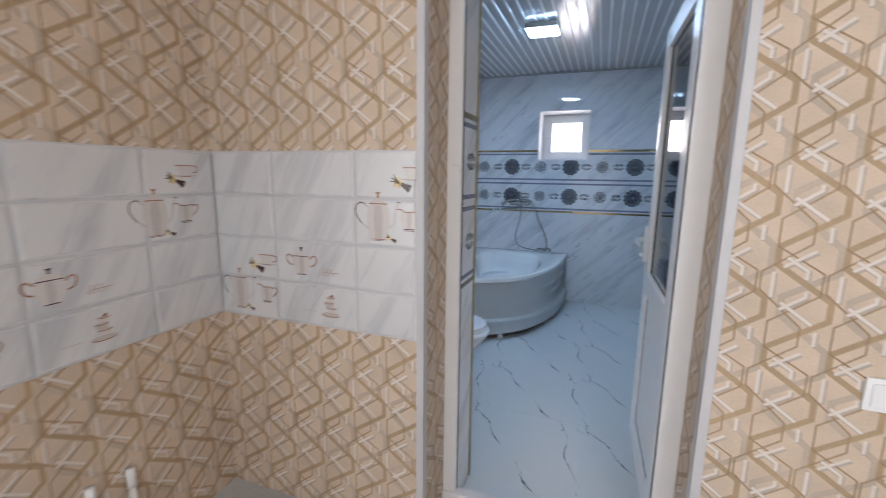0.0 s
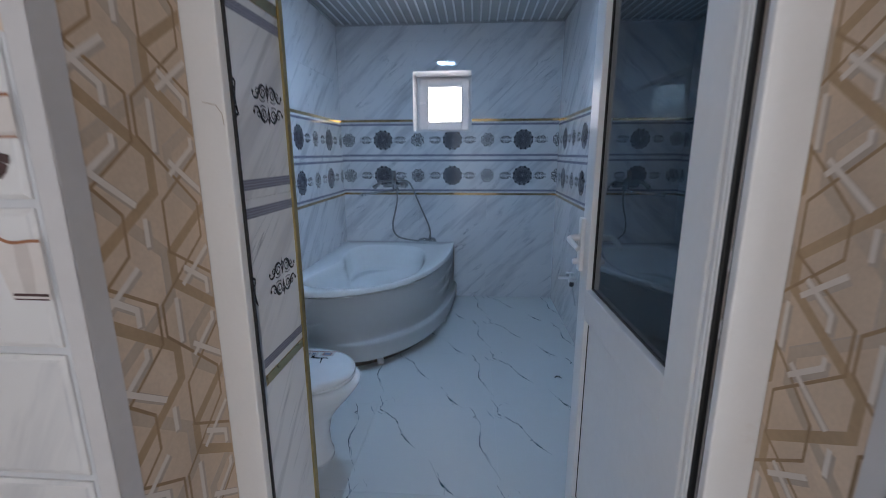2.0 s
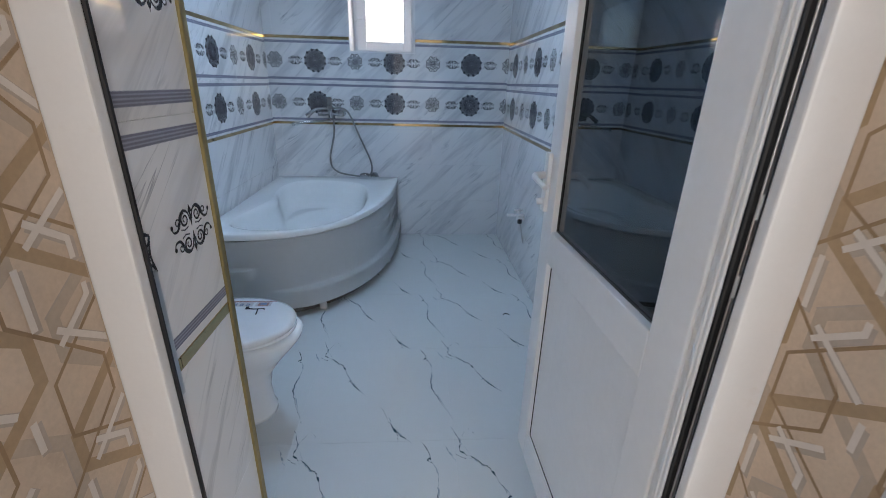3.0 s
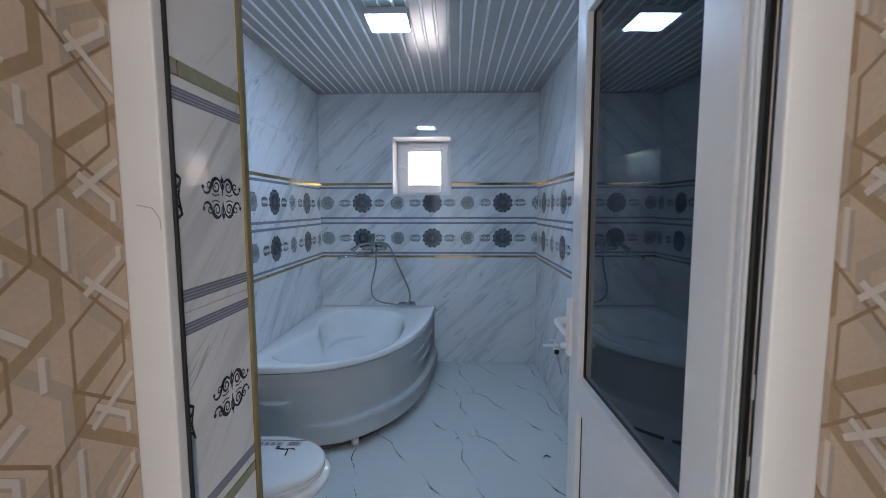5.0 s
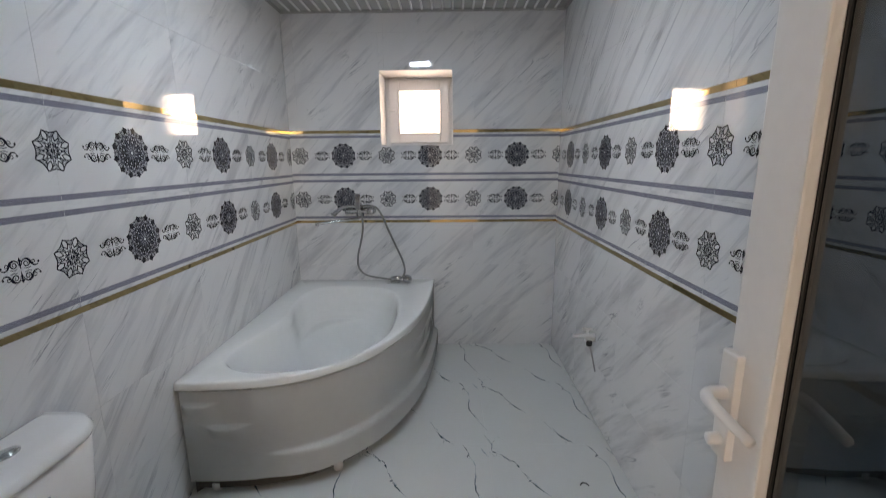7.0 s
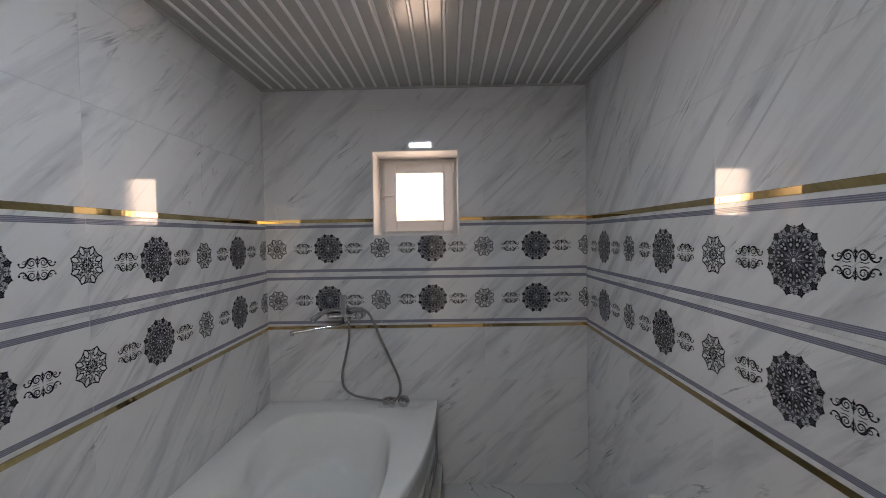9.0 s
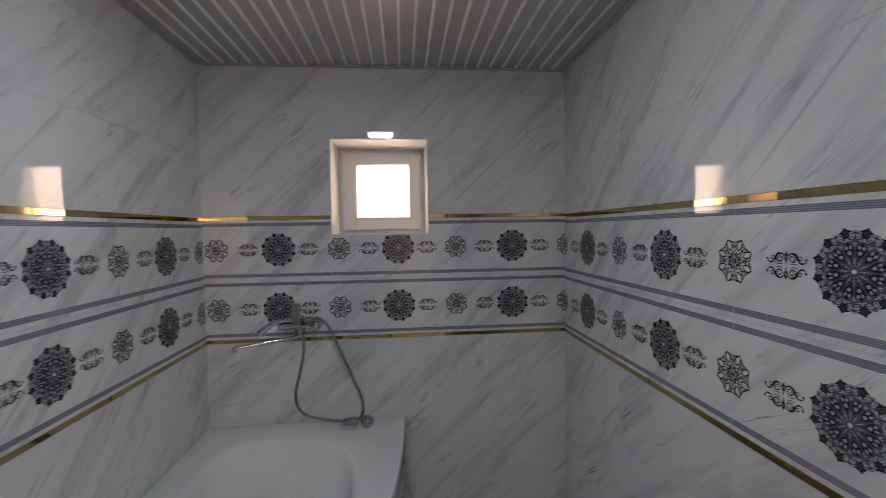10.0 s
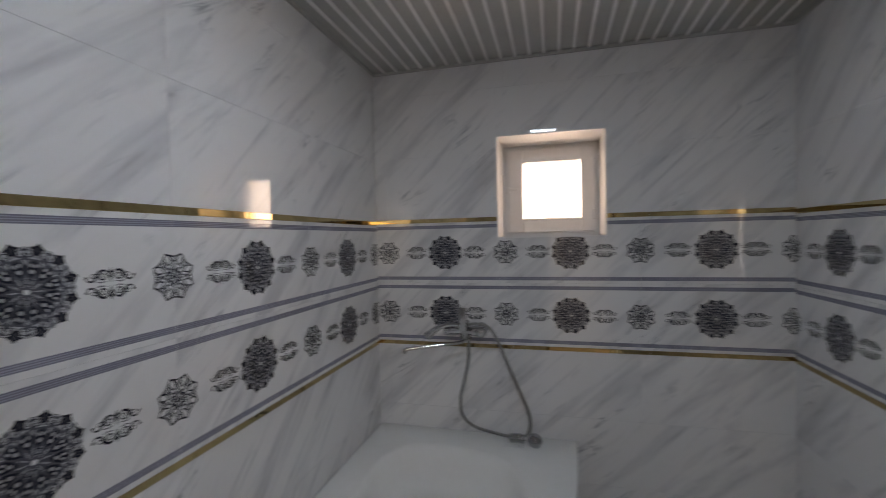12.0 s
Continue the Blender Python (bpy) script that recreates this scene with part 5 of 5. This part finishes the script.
def line_of(pts, w, slot, layer, n=5):
    return stroke([(p.x, p.y) for p in smooth_line([(u, v, 0) for u, v in pts], n)], w, slot, layer)


def teapot():
    out = body_of([(0.030, 0.0), (0.034, 0.01), (0.040, 0.05), (0.044, 0.09), (0.041, 0.12), (0.032, 0.145)], S_POT, 1)
    out += body_of([(0.012, 0.004), (0.016, 0.05), (0.018, 0.1), (0.012, 0.14)], S_SHADE, 2)
    out += body_of([(0.030, 0.150), (0.024, 0.160), (0.008, 0.168), (0.004, 0.172)], S_POT, 1)
    out += stroke([(-0.034, 0.147), (0.034, 0.147)], 0.004, S_COPPER, 3) + stroke([(-0.026, 0.004), (0.026, 0.004)], 0.003, S_COPPER, 3) + stroke([(-0.028, -0.001), (0.024, -0.001)], 0.0016, S_BROWN, 3)
    out += body_of([(0.004, 0.172), (0.003, 0.182), (0.010, 0.193)], S_COPPER, 3)
    out += line_of([(0.040, 0.05), (0.060, 0.075), (0.066, 0.12), (0.076, 0.152)], 0.010, S_POT, 1) + stroke([(0.070, 0.153), (0.084, 0.155)], 0.003, S_BROWN, 3)
    out += line_of([(-0.036, 0.13), (-0.060, 0.148), (-0.082, 0.140), (-0.088, 0.11), (-0.07, 0.075), (-0.038, 0.045)], 0.005, S_SHADE, 2) + line_of([(-0.05, 0.146), (-0.07, 0.150), (-0.086, 0.132), (-0.084, 0.10), (-0.064, 0.066)], 0.0034, S_BROWN, 3)
    return out


def vanilla(s=1.0):
    out = []
    for a in range(5):
        t = 2 * math.pi * a / 5
        out += fan((0.010 * math.cos(t) * s, 0.010 * math.sin(t) * s), oval(0.010 * math.cos(t) * s, 0.010 * math.sin(t) * s, 0.011 * s, 0.006 * s, 8, t), S_PETAL, 4)
    for u, v in ((0.045, -0.022), (0.05, -0.012), (0.04, -0.028)):
        out += stroke([(0.012 * s, -0.004 * s), (u * s, v * s)], 0.009 * s, S_BROWN, 5)
    for u, v in ((-0.022, 0.016), (-0.014, 0.026), (-0.026, 0.004)):
        out += stroke([(0, 0.004 * s), (u * s, v * s)], 0.004 * s, S_BROWN, 5)
    return out


def creamer():
    out = body_of([(0.022, 0.0), (0.026, 0.02), (0.032, 0.05), (0.028, 0.075)], S_POT, 1) + body_of([(0.006, 0.004), (0.009, 0.04), (0.008, 0.072)], S_SHADE, 2)
    out += line_of([(-0.045, 0.083), (-0.03, 0.083), (-0.012, 0.073), (0.012, 0.075), (0.03, 0.075)], 0.004, S_COPPER, 3) + stroke([(-0.02, 0.006), (0.02, 0.006)], 0.0036, S_BROWN, 3) + stroke([(-0.02, 0.0), (0.02, 0.0)], 0.002, S_BROWN, 3)
    out += line_of([(0.028, 0.07), (0.046, 0.074), (0.05, 0.055), (0.03, 0.03)], 0.004, S_COPPER, 3)
    return out


def teacup():
    out = body_of([(0.018, 0.0), (0.026, 0.012), (0.034, 0.032)], S_POT, 1) + stroke([(-0.034, 0.032), (0.034, 0.032)], 0.003, S_COPPER, 3) + stroke([(-0.04, -0.003), (0.044, -0.002)], 0.004, S_SHADE, 2) + stroke([(-0.02, -0.005), (0.02, -0.005)], 0.002, S_COPPER, 3)
    return out + line_of([(0.032, 0.028), (0.046, 0.028), (0.044, 0.012), (0.028, 0.008)], 0.003, S_COPPER, 3)


def sugar_bowl():
    out = body_of([(0.022, 0.0), (0.028, 0.018), (0.040, 0.045), (0.042, 0.066), (0.034, 0.078)], S_POT, 1) + body_of([(0.008, 0.003), (0.011, 0.04), (0.010, 0.075)], S_SHADE, 2)
    out += body_of([(0.034, 0.081), (0.026, 0.092), (0.006, 0.100)], S_POT, 1) + body_of([(0.004, 0.100), (0.003, 0.108), (0.009, 0.117)], S_BROWN, 3)
    out += stroke([(-0.036, 0.079), (0.036, 0.079)], 0.0035, S_BROWN, 3) + stroke([(-0.02, 0.004), (0.02, 0.004)], 0.0036, S_BROWN, 3)
    for s in (1, -1):
        out += line_of([(s * 0.036, 0.07), (s * 0.056, 0.084), (s * 0.066, 0.07), (s * 0.058, 0.048), (s * 0.040, 0.04)], 0.005, S_COPPER, 3)
    return out


def cup_stack():
    """A leaning pile of small cups on a saucer."""
    out = fan((0, 0.004), oval(0, 0.004, 0.036, 0.009, 16), S_SHADE, 1) + stroke(oval(0, 0.004, 0.036, 0.009, 16)[8:], 0.003, S_COPPER, 2)
    for k, (u, v, r) in enumerate(((0.003, 0.012, 0.021), (-0.005, 0.032, 0.020), (0.002, 0.052, 0.017))):
        out += moved(body_of([(r * 0.55, 0.0), (r * 0.9, 0.008), (r, 0.018)], S_SHADE if k % 2 else S_POT, 3 + k), u, v)
        out += fan((u, v + 0.018), oval(u, v + 0.018, r, r * 0.22, 12), S_SHADE, 4 + k) + stroke([(u - r, v + 0.017), (u, v + 0.0135), (u + r, v + 0.017)], 0.0026, S_COPPER, 5 + k)
    return out + stroke([(0.0, 0.072), (0.012, 0.079)], 0.008, S_COPPER, 9)


def scribble():
    """An illegible flourish: slanted bars and a long underline."""
    out = []
    for k in range(4):
        out += stroke([(0.010 * k, 0.0), (0.010 * k + 0.012, 0.028 - 0.003 * (k % 2))], 0.0016, S_COPPER, 2)
    return out + stroke([(0.012, 0.012), (0.07, 0.013)], 0.0014, S_COPPER, 3) + stroke([(0.046, 0.0), (0.052, 0.014)], 0.0014, S_COPPER, 3)


KW, KH = 0.333, (KT1 - KT0) / 4


def sized(polys, su, sv):
    return [([(u * su, v * sv) for u, v in p], slot, layer) for p, slot, layer in polys]


def tea_set(du):
    """The set as it lies across the splashback, in wall coordinates; du shifts it along."""
    out = moved(sized(teapot(), 0.95, 0.80), du + 0.610, 1.101) + moved(vanilla(0.5), du + 0.650, 1.110) + moved(sized(creamer(), 0.95, 0.8), du + 0.719, 1.137) + moved(vanilla(0.95), du + 0.680, 1.286) + moved(teacup(), du + 0.730, 1.300)
    out += moved(sized(sugar_bowl(), 0.95, 0.86), du + 0.303, 0.956) + moved(scribble(), du + 0.385, 0.962) + moved(sized(cup_stack(), 1.0, 0.95), du + 0.417, 0.820) + stroke([(du + 0.30, 0.829), (du + 0.36, 0.830)], 0.002, S_SHADE, 2)
    out += moved(sized(teapot(), 0.95, 0.80), du + 0.015, 0.803) + moved(vanilla(0.5), du + 0.055, 0.812) + moved(sized(creamer(), 0.95, 0.8), du + 0.14, 0.837) + moved(vanilla(0.95), du + 0.090, 0.977) + moved(teacup(), du + 0.148, 0.985)
    return out


def splashback(name, m, u0, u1, seam, du, prints):
    back = tagged(part(name, boxes(((u0, -0.004, KT0), (u1, 0.0, KT1))), M_KGROUT), "white marbled splashback tiles printed with a tea set", "splashback", kind="structure")
    back.matrix_world = m
    for r in range(4):
        for s, a, b in spans(u0, u1, seam, KW):
            bm = bmesh.new()
            v0, v1 = KT0 + r * KH, KT0 + (r + 1) * KH
            rings = []
            for off, y in ((0.0045, -0.004), (0.0045, -0.0068), (0.009, -0.0086), (0.012, -0.009)):
                rings.append([bm.verts.new((u, y, v)) for u, v in ((s + a + off, v0 + off), (s + b - off, v0 + off), (s + b - off, v1 - off), (s + a + off, v1 - off))])
            for p, q in zip(rings, rings[1:]):
                for i in range(4):
                    bm.faces.new((p[i], p[(i + 1) % 4], q[(i + 1) % 4], q[i]))
            bm.faces.new(rings[-1])
            ob = part("tile", bm, [M_KTILE], back)
    bm = bmesh.new()
    add_print(bm, prints, (u0 + 0.004, KT0 + 0.004, u1 - 0.003, KT1 - 0.004), 0.00015)
    bm.transform(Matrix.Translation((0, -0.009, 0)))
    part("tea_set_print", bm, K_MATERIALS, back, "printed teapots, cups and vanilla flowers")
    return back


splashback("splashback", on_hall, HALL_WEST + 0.009, DOOR_L - 0.022, 0.522, 0, tea_set(0))
splashback("splashback", on_left, -0.95, -0.0005, -0.27, 0, tea_set(-0.85) + tea_set(-1.52))

# ---- hall: wall switch and pipe ends ----
sw = thing("light_switch", (1.927, HALL, 0.82), "square white light switch on the wallpaper", "switch")
to(part("plate", boxes(((1.886, HALL - 0.010, 0.780), (1.969, HALL - 0.0006, 0.862)), bevel=0.004, segments=3), M_PVC, sw), sw)
to(part("rocker", boxes(((1.898, HALL - 0.0155, 0.792), (1.957, HALL - 0.009, 0.850)), bevel=0.003, segments=2), M_PVC, sw), sw)
for y, z, lean in ((-3.80, 0.375, 0.03), (-3.92, 0.40, 0.02)):
    pipe = thing("water_pipe", (HALL_WEST + 0.05, y, HALL_FLOOR), "capped white plastic water pipe end by the wall", "pipe", group="pipe ends")
    to(part("tube", tube([(HALL_WEST + 0.05, y, HALL_FLOOR), (HALL_WEST + 0.05 - lean, y + 0.01, z - 0.05)], 0.010, 12), M_PVC, pipe, smooth=True), pipe)
    to(part("cap", tube([(HALL_WEST + 0.05 - lean, y + 0.01, z - 0.06), (HALL_WEST + 0.05 - lean * 1.2, y + 0.012, z)], 0.0135, 12), M_PVC, pipe, smooth=True), pipe)
